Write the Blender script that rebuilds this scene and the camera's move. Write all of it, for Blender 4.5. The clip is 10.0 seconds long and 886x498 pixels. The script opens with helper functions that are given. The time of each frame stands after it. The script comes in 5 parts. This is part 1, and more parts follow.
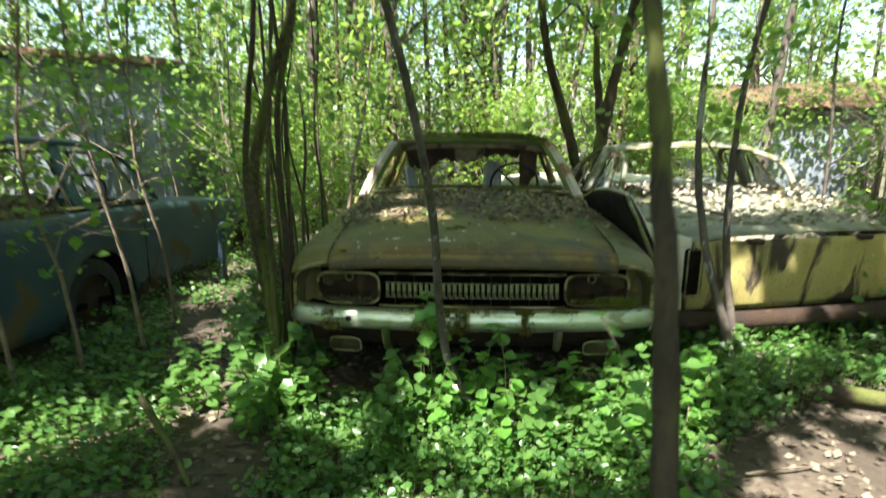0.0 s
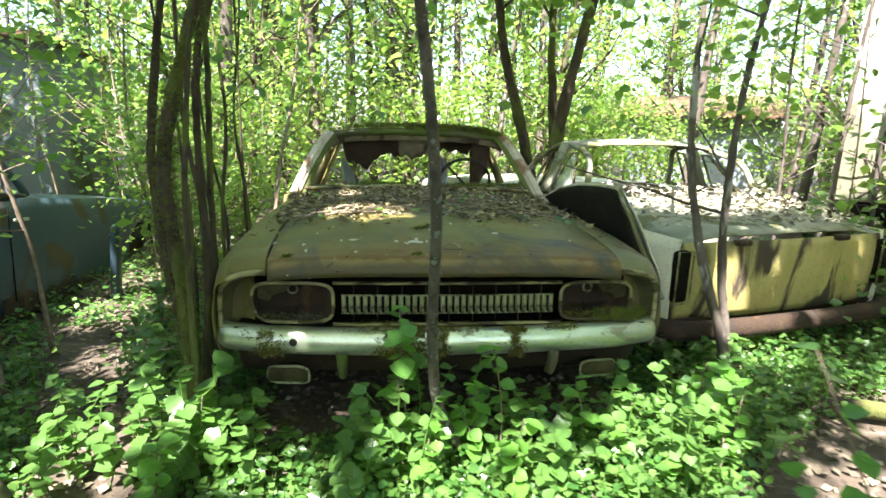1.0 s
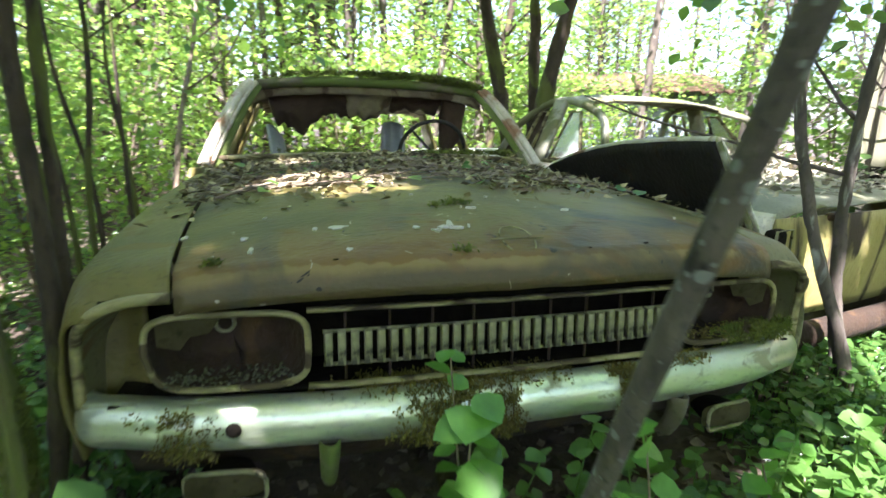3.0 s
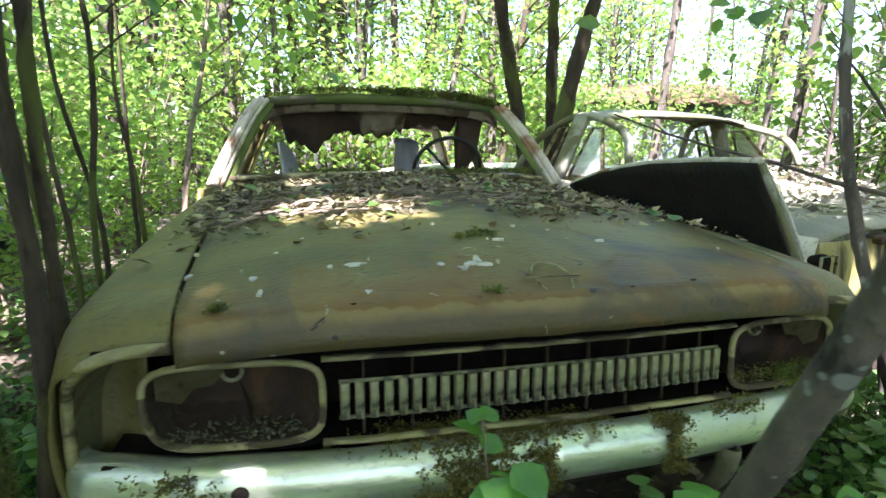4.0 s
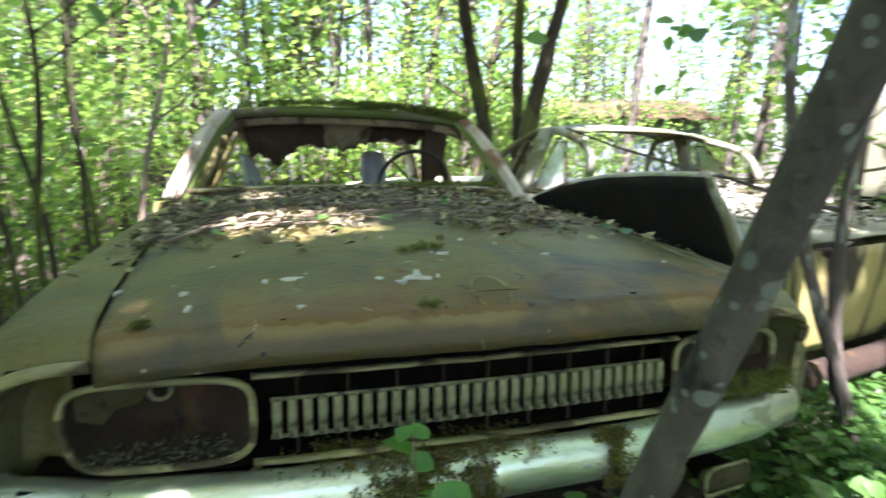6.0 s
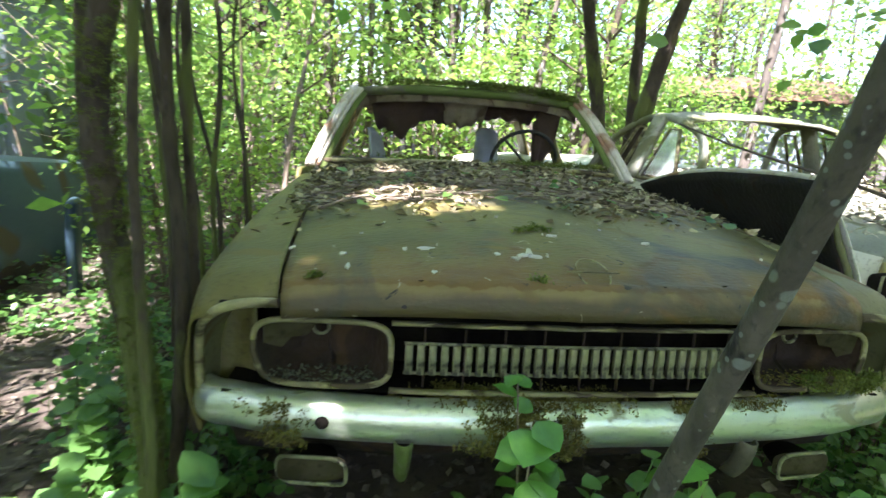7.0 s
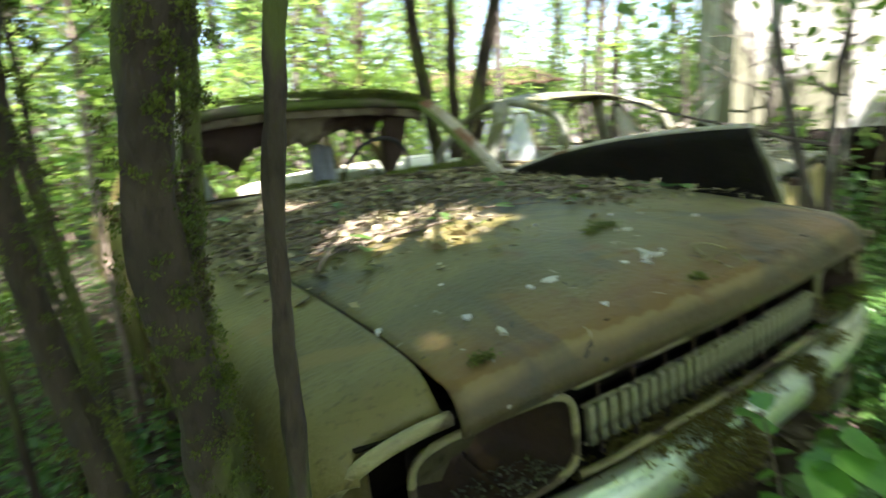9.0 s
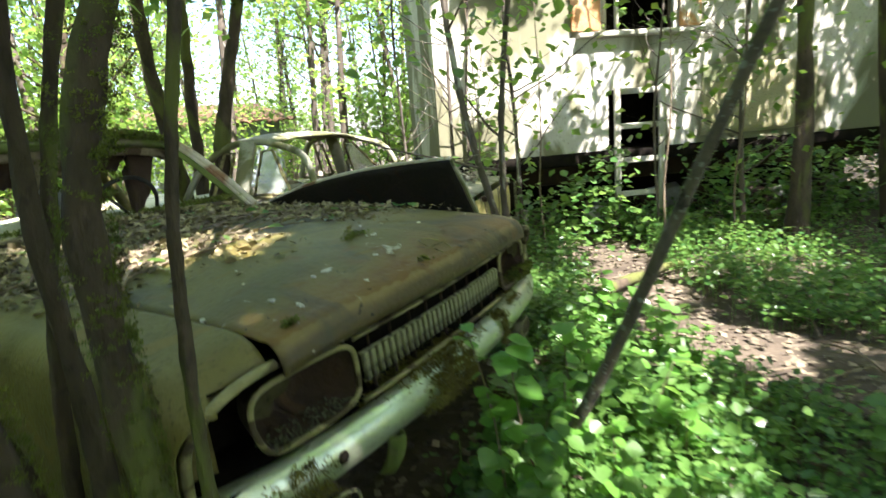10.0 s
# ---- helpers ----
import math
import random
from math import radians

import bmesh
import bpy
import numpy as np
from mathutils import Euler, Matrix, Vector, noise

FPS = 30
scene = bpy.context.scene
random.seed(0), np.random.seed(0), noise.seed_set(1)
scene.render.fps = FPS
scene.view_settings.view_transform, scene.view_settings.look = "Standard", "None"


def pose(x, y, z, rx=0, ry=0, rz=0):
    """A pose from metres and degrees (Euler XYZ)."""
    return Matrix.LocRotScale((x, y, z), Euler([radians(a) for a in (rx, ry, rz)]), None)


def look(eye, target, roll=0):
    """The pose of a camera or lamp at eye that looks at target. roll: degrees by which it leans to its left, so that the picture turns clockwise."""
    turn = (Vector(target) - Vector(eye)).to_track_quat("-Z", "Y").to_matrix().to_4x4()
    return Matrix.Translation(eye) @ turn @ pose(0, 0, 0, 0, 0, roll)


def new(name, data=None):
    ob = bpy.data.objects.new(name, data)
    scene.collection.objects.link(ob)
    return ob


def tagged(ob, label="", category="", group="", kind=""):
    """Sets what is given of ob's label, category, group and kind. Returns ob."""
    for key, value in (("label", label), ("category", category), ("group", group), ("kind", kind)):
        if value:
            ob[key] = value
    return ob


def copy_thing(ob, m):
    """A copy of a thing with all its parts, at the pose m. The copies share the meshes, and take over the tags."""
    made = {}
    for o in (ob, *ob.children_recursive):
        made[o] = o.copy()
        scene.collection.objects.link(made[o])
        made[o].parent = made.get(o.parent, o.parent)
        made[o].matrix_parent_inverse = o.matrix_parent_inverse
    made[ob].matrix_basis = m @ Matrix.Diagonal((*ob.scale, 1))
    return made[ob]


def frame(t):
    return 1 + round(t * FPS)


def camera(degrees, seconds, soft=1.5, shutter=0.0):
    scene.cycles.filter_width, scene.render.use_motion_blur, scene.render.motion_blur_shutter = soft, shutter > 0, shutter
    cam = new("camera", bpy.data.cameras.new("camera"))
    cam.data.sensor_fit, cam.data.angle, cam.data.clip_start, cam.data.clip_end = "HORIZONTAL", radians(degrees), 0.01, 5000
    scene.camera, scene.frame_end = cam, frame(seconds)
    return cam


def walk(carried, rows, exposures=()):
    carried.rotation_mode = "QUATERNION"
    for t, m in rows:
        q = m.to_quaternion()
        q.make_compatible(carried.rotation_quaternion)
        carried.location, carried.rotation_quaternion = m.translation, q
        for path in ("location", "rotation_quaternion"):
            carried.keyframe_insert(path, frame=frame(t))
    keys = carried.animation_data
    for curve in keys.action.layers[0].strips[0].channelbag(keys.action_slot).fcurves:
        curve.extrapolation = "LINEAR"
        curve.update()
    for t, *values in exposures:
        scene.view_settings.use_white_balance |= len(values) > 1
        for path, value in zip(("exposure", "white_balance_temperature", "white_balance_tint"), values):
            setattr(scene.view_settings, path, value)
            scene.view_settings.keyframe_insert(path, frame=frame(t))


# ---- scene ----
cam = camera(77.0, 10.0, shutter=0.5)
# The wreck's own frame: x across it, y from its grille to its tail, z up; nose a little high, wheels sunk.
CAR = Matrix.Translation((0.135, 2.55, -0.10)) @ pose(0, 0, 0, -4.5, 0, 0)
PATH = [
    (0, (0.103, -0.007, 1.314), (0.023, 1.935, 0.841), 0.0),
    (0.5, (0.018, 0.315, 1.153), (0.040, 2.229, 0.573), 0.7),
    (1, (-0.137, 0.480, 1.174), (0.097, 2.417, 0.735), 1.7),
    (1.5, (-0.191, 0.651, 1.104), (-0.122, 2.595, 0.639), -1.2),
    (2, (-0.246, 1.007, 0.992), (-0.207, 2.950, 0.518), -3.0),
    (2.5, (-0.271, 1.227, 0.975), (-0.144, 3.151, 0.444), 1.3),
    (2.7, (-0.291, 1.302, 0.967), (0.061, 3.207, 0.472), 0.7),
    (3.8, (-0.433, 1.659, 0.975), (0.254, 3.482, 0.523), 3.0),
    (4, (-0.338, 1.550, 0.995), (0.176, 3.433, 0.561), 1.4),
    (4.5, (-0.304, 1.594, 0.994), (0.378, 3.428, 0.579), 0.8),
    (5, (-0.265, 1.590, 0.995), (0.542, 3.372, 0.578), 0.7),
    (5.5, (-0.256, 1.603, 1.000), (0.612, 3.360, 0.598), 1.0),
    (6, (-0.258, 1.539, 0.996), (0.325, 3.412, 0.610), 1.7),
    (6.2, (-0.266, 1.544, 0.999), (0.186, 3.446, 0.575), 1.9),
    (7.3, (-0.356, 1.320, 1.069), (-0.241, 3.248, 0.548), 3.4),
    (7.5, (-0.341, 1.344, 1.021), (-0.331, 3.288, 0.552), 2.2),
    (8, (-0.570, 1.530, 1.041), (-0.252, 3.460, 0.624), 0.3),
    (8.5, (-0.755, 1.761, 1.014), (-0.108, 3.615, 0.632), -2.2),
    (9, (-0.910, 1.917, 1.029), (0.180, 3.527, 0.557), -4.4),
    (9.5, (-1.081, 1.866, 1.065), (0.554, 2.949, 0.675), -7.6),
    (10, (-1.252, 1.690, 1.048), (0.455, 2.643, 0.626), -4.6),
]
walk(cam, [(t, look(eye, target, roll)) for t, eye, target, roll in PATH],
     [(0.0, 2.28, 6150, 14), (0.7, 2.8, 6100, 18), (2.0, 3.05, 6000, 22), (4.0, 3.05, 5600, 29), (5.5, 2.93, 5600, 31), (7.5, 3.1, 5600, 26), (8.5, 2.98, 5750, 25), (10.0, 2.62, 6150, 19)])

# ---- light ----
SUN_TO = Vector((-0.25, -0.50, 0.80)).normalized()
world = bpy.data.worlds.new("sky")
scene.world = world
world.use_nodes = True
_bg = world.node_tree.nodes["Background"]
_sky = world.node_tree.nodes.new("ShaderNodeTexSky")
_sky.sky_type, _sky.sun_disc = "NISHITA", False
_sky.sun_elevation = math.asin(SUN_TO.z)
_sky.sun_rotation = math.atan2(SUN_TO.x, SUN_TO.y)
_sky.air_density, _sky.dust_density = 1.0, 1.5
world.node_tree.links.new(_sky.outputs[0], _bg.inputs[0])
_bg.inputs[1].default_value = 0.095
_sun = bpy.data.lights.new("sun", "SUN")
_sun.energy, _sun.angle, _sun.color = 5.0, radians(0.5), (1.0, 0.95, 0.85)
new("sun", _sun).matrix_world = look(SUN_TO * 50, (0, 0, 0))


# ---- materials ----
def surface(name, cols, scale=6.0, rough=0.7, metal=0.0, bump=0.3, fine=60.0, stain=None, stain_scale=2.0,
            stain_at=0.55, stain_rough=0.95, stretch=(1, 1, 1), spread=0.12, island=0.0, coat=0.0, spec=0.5):
    """A worn surface: two colours mixed by coarse noise, fine grain, and a third colour in patches of its own shape."""
    m = bpy.data.materials.new(name)
    m.use_nodes = True
    nt = m.node_tree
    n, ln = nt.nodes, nt.links.new
    b = n["Principled BSDF"]
    tc = n.new("ShaderNodeTexCoord")
    mp = n.new("ShaderNodeMapping")
    mp.inputs["Scale"].default_value = stretch
    ln(tc.outputs["Object"], mp.inputs[0])

    def tex(sc, det=6.0, dist=0.0):
        t = n.new("ShaderNodeTexNoise")
        t.inputs["Scale"].default_value, t.inputs["Detail"].default_value = sc, det
        t.inputs["Distortion"].default_value = dist
        ln(mp.outputs[0], t.inputs["Vector"])
        return t.outputs[0]

    def ramp(src, a, c):
        r = n.new("ShaderNodeMapRange")
        r.inputs[1].default_value, r.inputs[2].default_value = a, c
        ln(src, r.inputs[0])
        return r.outputs[0]

    def mix(f, a, c):
        x = n.new("ShaderNodeMix")
        x.data_type = "RGBA"
        if f is None:
            x.inputs[0].default_value = 0.5
        else:
            ln(f, x.inputs[0])
        for v, k in ((a, 6), (c, 7)):
            if isinstance(v, tuple):
                x.inputs[k].default_value = (*v, 1)
            else:
                ln(v, x.inputs[k])
        return x.outputs[2]

    big = ramp(tex(scale, 5.0, 0.4), 0.5 - spread * 1.5, 0.5 + spread * 1.5)
    col = mix(big, cols[0], cols[1])
    small = tex(fine, 4.0)
    dark = tuple(c * 0.55 for c in cols[0])
    col = mix(ramp(small, 0.55, 0.8), col, dark)
    rgh = None
    if stain:
        sp = ramp(tex(stain_scale, 9.0, 0.8), stain_at, stain_at + 0.07)
        col = mix(sp, col, stain)
        rr = n.new("ShaderNodeMapRange")
        rr.inputs[3].default_value, rr.inputs[4].default_value = rough, stain_rough
        ln(sp, rr.inputs[0])
        ln(rr.outputs[0], b.inputs["Roughness"])
        if metal:
            mr = n.new("ShaderNodeMapRange")
            mr.inputs[3].default_value, mr.inputs[4].default_value = metal, 0.0
            ln(sp, mr.inputs[0])
            ln(mr.outputs[0], b.inputs["Metallic"])
    else:
        b.inputs["Roughness"].default_value = rough
        b.inputs["Metallic"].default_value = metal
    if island:
        g = n.new("ShaderNodeNewGeometry")
        h = n.new("ShaderNodeHueSaturation")
        r = n.new("ShaderNodeMapRange")
        r.inputs[3].default_value, r.inputs[4].default_value = 1 - island, 1 + island
        ln(g.outputs["Random Per Island"], r.inputs[0])
        ln(r.outputs[0], h.inputs["Value"])
        ln(col, h.inputs["Color"])
        col = h.outputs[0]
    ln(col, b.inputs["Base Color"])
    b.inputs["Specular IOR Level"].default_value = spec
    if coat:
        b.inputs["Coat Weight"].default_value = coat
    bp = n.new("ShaderNodeBump")
    bp.inputs["Strength"].default_value, bp.inputs["Distance"].default_value = bump, 0.01
    ln(small, bp.inputs["Height"])
    ln(bp.outputs[0], b.inputs["Normal"])
    return m


def foliage(name, a, c, trans=0.5, gloss=0.35):
    """Thin leaves: reflecting, letting light through, each island of its own green."""
    m = bpy.data.materials.new(name)
    m.use_nodes = True
    nt = m.node_tree
    n, ln = nt.nodes, nt.links.new
    b = n["Principled BSDF"]
    g = n.new("ShaderNodeNewGeometry")
    x = n.new("ShaderNodeMix")
    x.data_type = "RGBA"
    x.inputs[6].default_value, x.inputs[7].default_value = (*a, 1), (*c, 1)
    ln(g.outputs["Random Per Island"], x.inputs[0])
    tc = n.new("ShaderNodeTexCoord")
    t = n.new("ShaderNodeTexNoise")
    t.inputs["Scale"].default_value = 40
    ln(tc.outputs["Object"], t.inputs[0])
    h = n.new("ShaderNodeHueSaturation")
    r = n.new("ShaderNodeMapRange")
    r.inputs[3].default_value, r.inputs[4].default_value = 0.7, 1.3
    ln(t.outputs[0], r.inputs[0])
    ln(r.outputs[0], h.inputs["Value"])
    ln(x.outputs[2], h.inputs["Color"])
    ln(h.outputs[0], b.inputs["Base Color"])
    b.inputs["Roughness"].default_value = gloss
    tr = n.new("ShaderNodeBsdfTranslucent")
    h2 = n.new("ShaderNodeHueSaturation")
    h2.inputs["Hue"].default_value, h2.inputs["Value"].default_value = 0.478, 2.3
    ln(h.outputs[0], h2.inputs["Color"])
    ln(h2.outputs[0], tr.inputs[0])
    ms = n.new("ShaderNodeMixShader")
    ms.inputs[0].default_value = trans
    ln(b.outputs[0], ms.inputs[1])
    ln(tr.outputs[0], ms.inputs[2])
    ln(ms.outputs[0], n["Material Output"].inputs[0])
    return m


OLIVE = surface("olive_paint", [(0.084, 0.072, 0.018), (0.158, 0.135, 0.038)], 3.5, 0.5, bump=0.3, fine=90, spec=0.34,
                stain=(0.17, 0.13, 0.045), stain_scale=9, stain_at=0.58, stain_rough=0.7, stretch=(0.6, 1.3, 1))


def bonnet_paint():
    """The olive paint with a band of rust of ragged width behind the front lip, and shade painted dark on the lip's
    roll.
    """
    m = OLIVE.copy()
    m.name = "rust_shade_banded_olive"
    nt = m.node_tree
    n, ln = nt.nodes, nt.links.new
    b = n["Principled BSDF"]
    src = b.inputs["Base Color"].links[0].from_socket
    tc = n.new("ShaderNodeTexCoord")
    xyz = n.new("ShaderNodeSeparateXYZ")
    ln(tc.outputs["Object"], xyz.inputs[0])
    sq = n.new("ShaderNodeMath")
    sq.operation = "MULTIPLY"
    ln(xyz.outputs[0], sq.inputs[0])
    ln(xyz.outputs[0], sq.inputs[1])
    back = n.new("ShaderNodeMath")
    back.operation = "MULTIPLY_ADD"
    back.inputs[1].default_value = -0.13
    ln(sq.outputs[0], back.inputs[0])
    ln(xyz.outputs[1], back.inputs[2])
    # rust, a pale edge line, then painted shade where the lip rolls under
    for lo, hi, scale, amp, col in ((0.0, -0.17, 6.0, 0.32, (0.145, 0.074, 0.013)), (-0.181, -0.184, 30.0, 0.022, (0.20, 0.15, 0.058)), (-0.189, -0.197, 14.0, 0.012, (0.040, 0.031, 0.013))):
        t = n.new("ShaderNodeTexNoise")
        t.inputs["Scale"].default_value, t.inputs["Detail"].default_value = scale, 8
        ln(tc.outputs["Object"], t.inputs[0])
        off = n.new("ShaderNodeMath")
        off.operation = "MULTIPLY_ADD"
        off.inputs[1].default_value = amp
        ln(t.outputs[0], off.inputs[0])
        ln(back.outputs[0], off.inputs[2])
        r = n.new("ShaderNodeMapRange")
        r.inputs[1].default_value, r.inputs[2].default_value = lo + amp * 0.5, hi + amp * 0.5
        r.inputs[4].default_value = 0.75
        ln(off.outputs[0], r.inputs[0])
        x = n.new("ShaderNodeMix")
        x.data_type = "RGBA"
        ln(r.outputs[0], x.inputs[0])
        ln(src, x.inputs[6])
        x.inputs[7].default_value = (*col, 1)
        src = x.outputs[2]
    # chips down to pale primer, and dark pits
    for sc, at, col in ((9.0, 0.69, (0.34, 0.31, 0.25)), (34.0, 0.70, (0.30, 0.26, 0.18)), (26.0, 0.69, (0.016, 0.012, 0.008)), (3.0, 0.50, (0.050, 0.047, 0.034)), (7.0, 0.56, (0.120, 0.066, 0.018)), (1.6, 0.52, (0.060, 0.054, 0.030))):
        t = n.new("ShaderNodeTexNoise")
        t.inputs["Scale"].default_value, t.inputs["Detail"].default_value, t.inputs["Distortion"].default_value = sc, 4, 1.2
        ln(tc.outputs["Object"], t.inputs[0])
        r = n.new("ShaderNodeMapRange")
        r.inputs[1].default_value, r.inputs[2].default_value = at, at + (0.02 if sc > 8 else 0.14)
        ln(t.outputs[0], r.inputs[0])
        x = n.new("ShaderNodeMix")
        x.data_type = "RGBA"
        ln(r.outputs[0], x.inputs[0])
        ln(src, x.inputs[6])
        x.inputs[7].default_value = (*col, 1)
        src = x.outputs[2]
    ln(src, b.inputs["Base Color"])
    return m


BONNET = bonnet_paint()
FENDER = surface("pale_olive_paint", [(0.10, 0.102, 0.045), (0.16, 0.152, 0.07)], 5, 0.55, bump=0.2, fine=80,
                 stain=(0.13, 0.085, 0.04), stain_scale=4, stain_at=0.58)
ROOFP = surface("mossy_roof_paint", [(0.07, 0.062, 0.032), (0.12, 0.108, 0.06)], 5, 0.8, bump=0.5, fine=50,
                stain=(0.075, 0.10, 0.018), stain_scale=4, stain_at=0.46)
PILLAR = surface("flaking_white_paint", [(0.30, 0.26, 0.17), (0.48, 0.44, 0.34)], 9, 0.6, bump=0.3, fine=70,
                 stain=(0.18, 0.10, 0.05), stain_scale=6, stain_at=0.54, stretch=(1, 1, 0.5))
CHROME = surface("pitted_chrome", [(0.70, 0.74, 0.60), (0.50, 0.55, 0.38)], 7, 0.30, 0.8, 0.12, 70,
                 stain=(0.21, 0.215, 0.12), stain_scale=11, stain_at=0.60, stain_rough=0.6, stretch=(0.7, 1, 1.7))
TRIM = surface("dull_pale_trim", [(0.33, 0.295, 0.13), (0.12, 0.105, 0.04)], 22, 0.6, 0.1, 0.6, 110,
               stain=(0.06, 0.045, 0.02), stain_scale=14, stain_at=0.49, stretch=(0.4, 1, 1))
BARS = surface("grey_green_metal", [(0.27, 0.262, 0.13), (0.095, 0.095, 0.045)], 18, 0.55, 0.2, 0.5, 120,
               stain=(0.05, 0.048, 0.03), stain_scale=26, stain_at=0.55)
# near-black for hollows and undersides: their shade is put into the colour
BLACK = surface("void_shade_black", [(0.007, 0.006, 0.005), (0.016, 0.013, 0.009)], 8, 0.9, bump=0.4, spec=0.08)
RUST = surface("dark_rust", [(0.035, 0.017, 0.006), (0.02, 0.012, 0.006)], 9, 0.9, bump=0.6,
               stain=(0.06, 0.032, 0.011), stain_scale=8, stain_at=0.58)
INNER = surface("tarred_panel", [(0.010, 0.008, 0.006), (0.017, 0.012, 0.010)], 5, 0.75, bump=0.5, spec=0.25,
                stain=(0.026, 0.015, 0.010), stain_scale=9, stain_at=0.6)
LINING = surface("brown_torn_lining", [(0.062, 0.036, 0.022), (0.034, 0.019, 0.012)], 6, 0.95, bump=0.5)
LINPALE = surface("grey_torn_lining", [(0.26, 0.215, 0.13), (0.13, 0.10, 0.06)], 8, 0.95, bump=0.5, stain=(0.07, 0.045, 0.025), stain_scale=7, stain_at=0.55)
SEATW = surface("faded_white_vinyl", [(0.48, 0.51, 0.54), (0.33, 0.34, 0.33)], 6, 0.6, bump=0.2)
MOSS = surface("moss", [(0.075, 0.11, 0.012), (0.14, 0.16, 0.02)], 12, 1.0, bump=1.0, fine=160,
               stain=(0.07, 0.05, 0.02), stain_scale=14, stain_at=0.58, island=0.3)
# dead-leaf colour raised so that sunlight on the boot litter is painted in
DEADP = surface("sunlit_pale_leaves", [(0.26, 0.23, 0.16), (0.38, 0.34, 0.25)], 30, 0.9, bump=0.3, island=0.45)
MOSSD = surface("dry_moss", [(0.11, 0.088, 0.020), (0.18, 0.17, 0.030)], 12, 1.0, bump=1.0, fine=160, island=0.35)
BARK = surface("grey_brown_bark", [(0.060, 0.048, 0.036), (0.11, 0.09, 0.068)], 14, 0.95, bump=0.35, fine=70,
               stain=(0.28, 0.28, 0.23), stain_scale=13, stain_at=0.60, stretch=(1, 1, 0.45))
BARKM = surface("mossy_bark", [(0.036, 0.026, 0.016), (0.078, 0.056, 0.034)], 14, 0.95, bump=1.0, fine=60,
                stain=(0.085, 0.095, 0.020), stain_scale=5, stain_at=0.51, stretch=(1, 1, 0.45))


def lichen_bark():
    """Smooth dark bark with round pale spots of lichen."""
    m = surface("lichened_bark", [(0.044, 0.037, 0.025), (0.115, 0.098, 0.066)], 22, 0.9, bump=0.45, fine=110,
                stain=(0.014, 0.012, 0.009), stain_scale=20, stain_at=0.6, stretch=(1, 1, 0.7))
    nt = m.node_tree
    n, ln = nt.nodes, nt.links.new
    b = n["Principled BSDF"]
    src = b.inputs["Base Color"].links[0].from_socket
    tc = n.new("ShaderNodeTexCoord")
    wobble = n.new("ShaderNodeTexNoise")
    wobble.inputs["Scale"].default_value = 60
    ln(tc.outputs["Object"], wobble.inputs[0])
    for sc, size, share in ((38.0, 0.40, 0.35), (95.0, 0.36, 0.3)):
        v = n.new("ShaderNodeTexVoronoi")
        v.inputs["Scale"].default_value = sc
        ln(tc.outputs["Object"], v.inputs["Vector"])
        ad = n.new("ShaderNodeMath")
        ad.operation = "MULTIPLY_ADD"
        ad.inputs[1].default_value = 0.25
        ln(wobble.outputs[0], ad.inputs[0])
        ln(v.outputs["Distance"], ad.inputs[2])
        near = n.new("ShaderNodeMapRange")
        near.inputs[1].default_value, near.inputs[2].default_value = size + 0.06, size
        ln(ad.outputs[0], near.inputs[0])
        pick = n.new("ShaderNodeMath")
        pick.operation = "LESS_THAN"
        pick.inputs[1].default_value = share
        sp = n.new("ShaderNodeSeparateColor")
        ln(v.outputs["Color"], sp.inputs[0])
        ln(sp.outputs[0], pick.inputs[0])
        both = n.new("ShaderNodeMath")
        both.operation = "MULTIPLY"
        ln(near.outputs[0], both.inputs[0])
        ln(pick.outputs[0], both.inputs[1])
        x = n.new("ShaderNodeMix")
        x.data_type = "RGBA"
        ln(both.outputs[0], x.inputs[0])
        ln(src, x.inputs[6])
        x.inputs[7].default_value = (0.16, 0.17, 0.135, 1)
        src = x.outputs[2]
    ln(src, b.inputs["Base Color"])
    return m


LICHEN = lichen_bark()
DEADB = surface("mouldered_leaves", [(0.10, 0.080, 0.032), (0.29, 0.25, 0.135)], 30, 0.95, bump=0.3, island=0.6)
# also colours the scraps that stand in for sun flecks
CHIP = surface("pale_primer_and_flecks", [(0.40, 0.38, 0.31), (0.52, 0.50, 0.44)], 20, 0.85, bump=0.3)
CREAM = surface("cream_car_paint", [(0.50, 0.47, 0.33), (0.62, 0.60, 0.47)], 4, 0.5, bump=0.2, fine=80,
                stain=(0.22, 0.19, 0.08), stain_scale=3, stain_at=0.55)
CREAMD = surface("mossy_cream_paint", [(0.17, 0.17, 0.115), (0.30, 0.295, 0.21)], 4, 0.6, bump=0.2, fine=80,
                 stain=(0.12, 0.12, 0.05), stain_scale=4, stain_at=0.52)
YELLOW = surface("yellow_peeling_paint", [(0.30, 0.25, 0.075), (0.40, 0.34, 0.13)], 4, 0.6, bump=0.3, fine=70,
                 stain=(0.05, 0.037, 0.022), stain_scale=3.4, stain_at=0.50, stretch=(1.4, 1, 0.55))
BLUE = surface("grey_blue_paint", [(0.030, 0.058, 0.078), (0.05, 0.08, 0.098)], 3, 0.45, bump=0.15, fine=80,
               stain=(0.10, 0.075, 0.035), stain_scale=2.2, stain_at=0.58)
TEAL = surface("pale_teal_paint", [(0.055, 0.105, 0.12), (0.035, 0.07, 0.08)], 5, 0.5, bump=0.2)
SHED = surface("grey_blue_sheet", [(0.20, 0.23, 0.26), (0.14, 0.16, 0.18)], 2, 0.8, bump=0.3,
               stain=(0.09, 0.11, 0.05), stain_scale=1.6, stain_at=0.56)
BROWNROOF = surface("rusty_roof_sheet", [(0.15, 0.085, 0.045), (0.095, 0.055, 0.032)], 4, 0.9, bump=0.5)
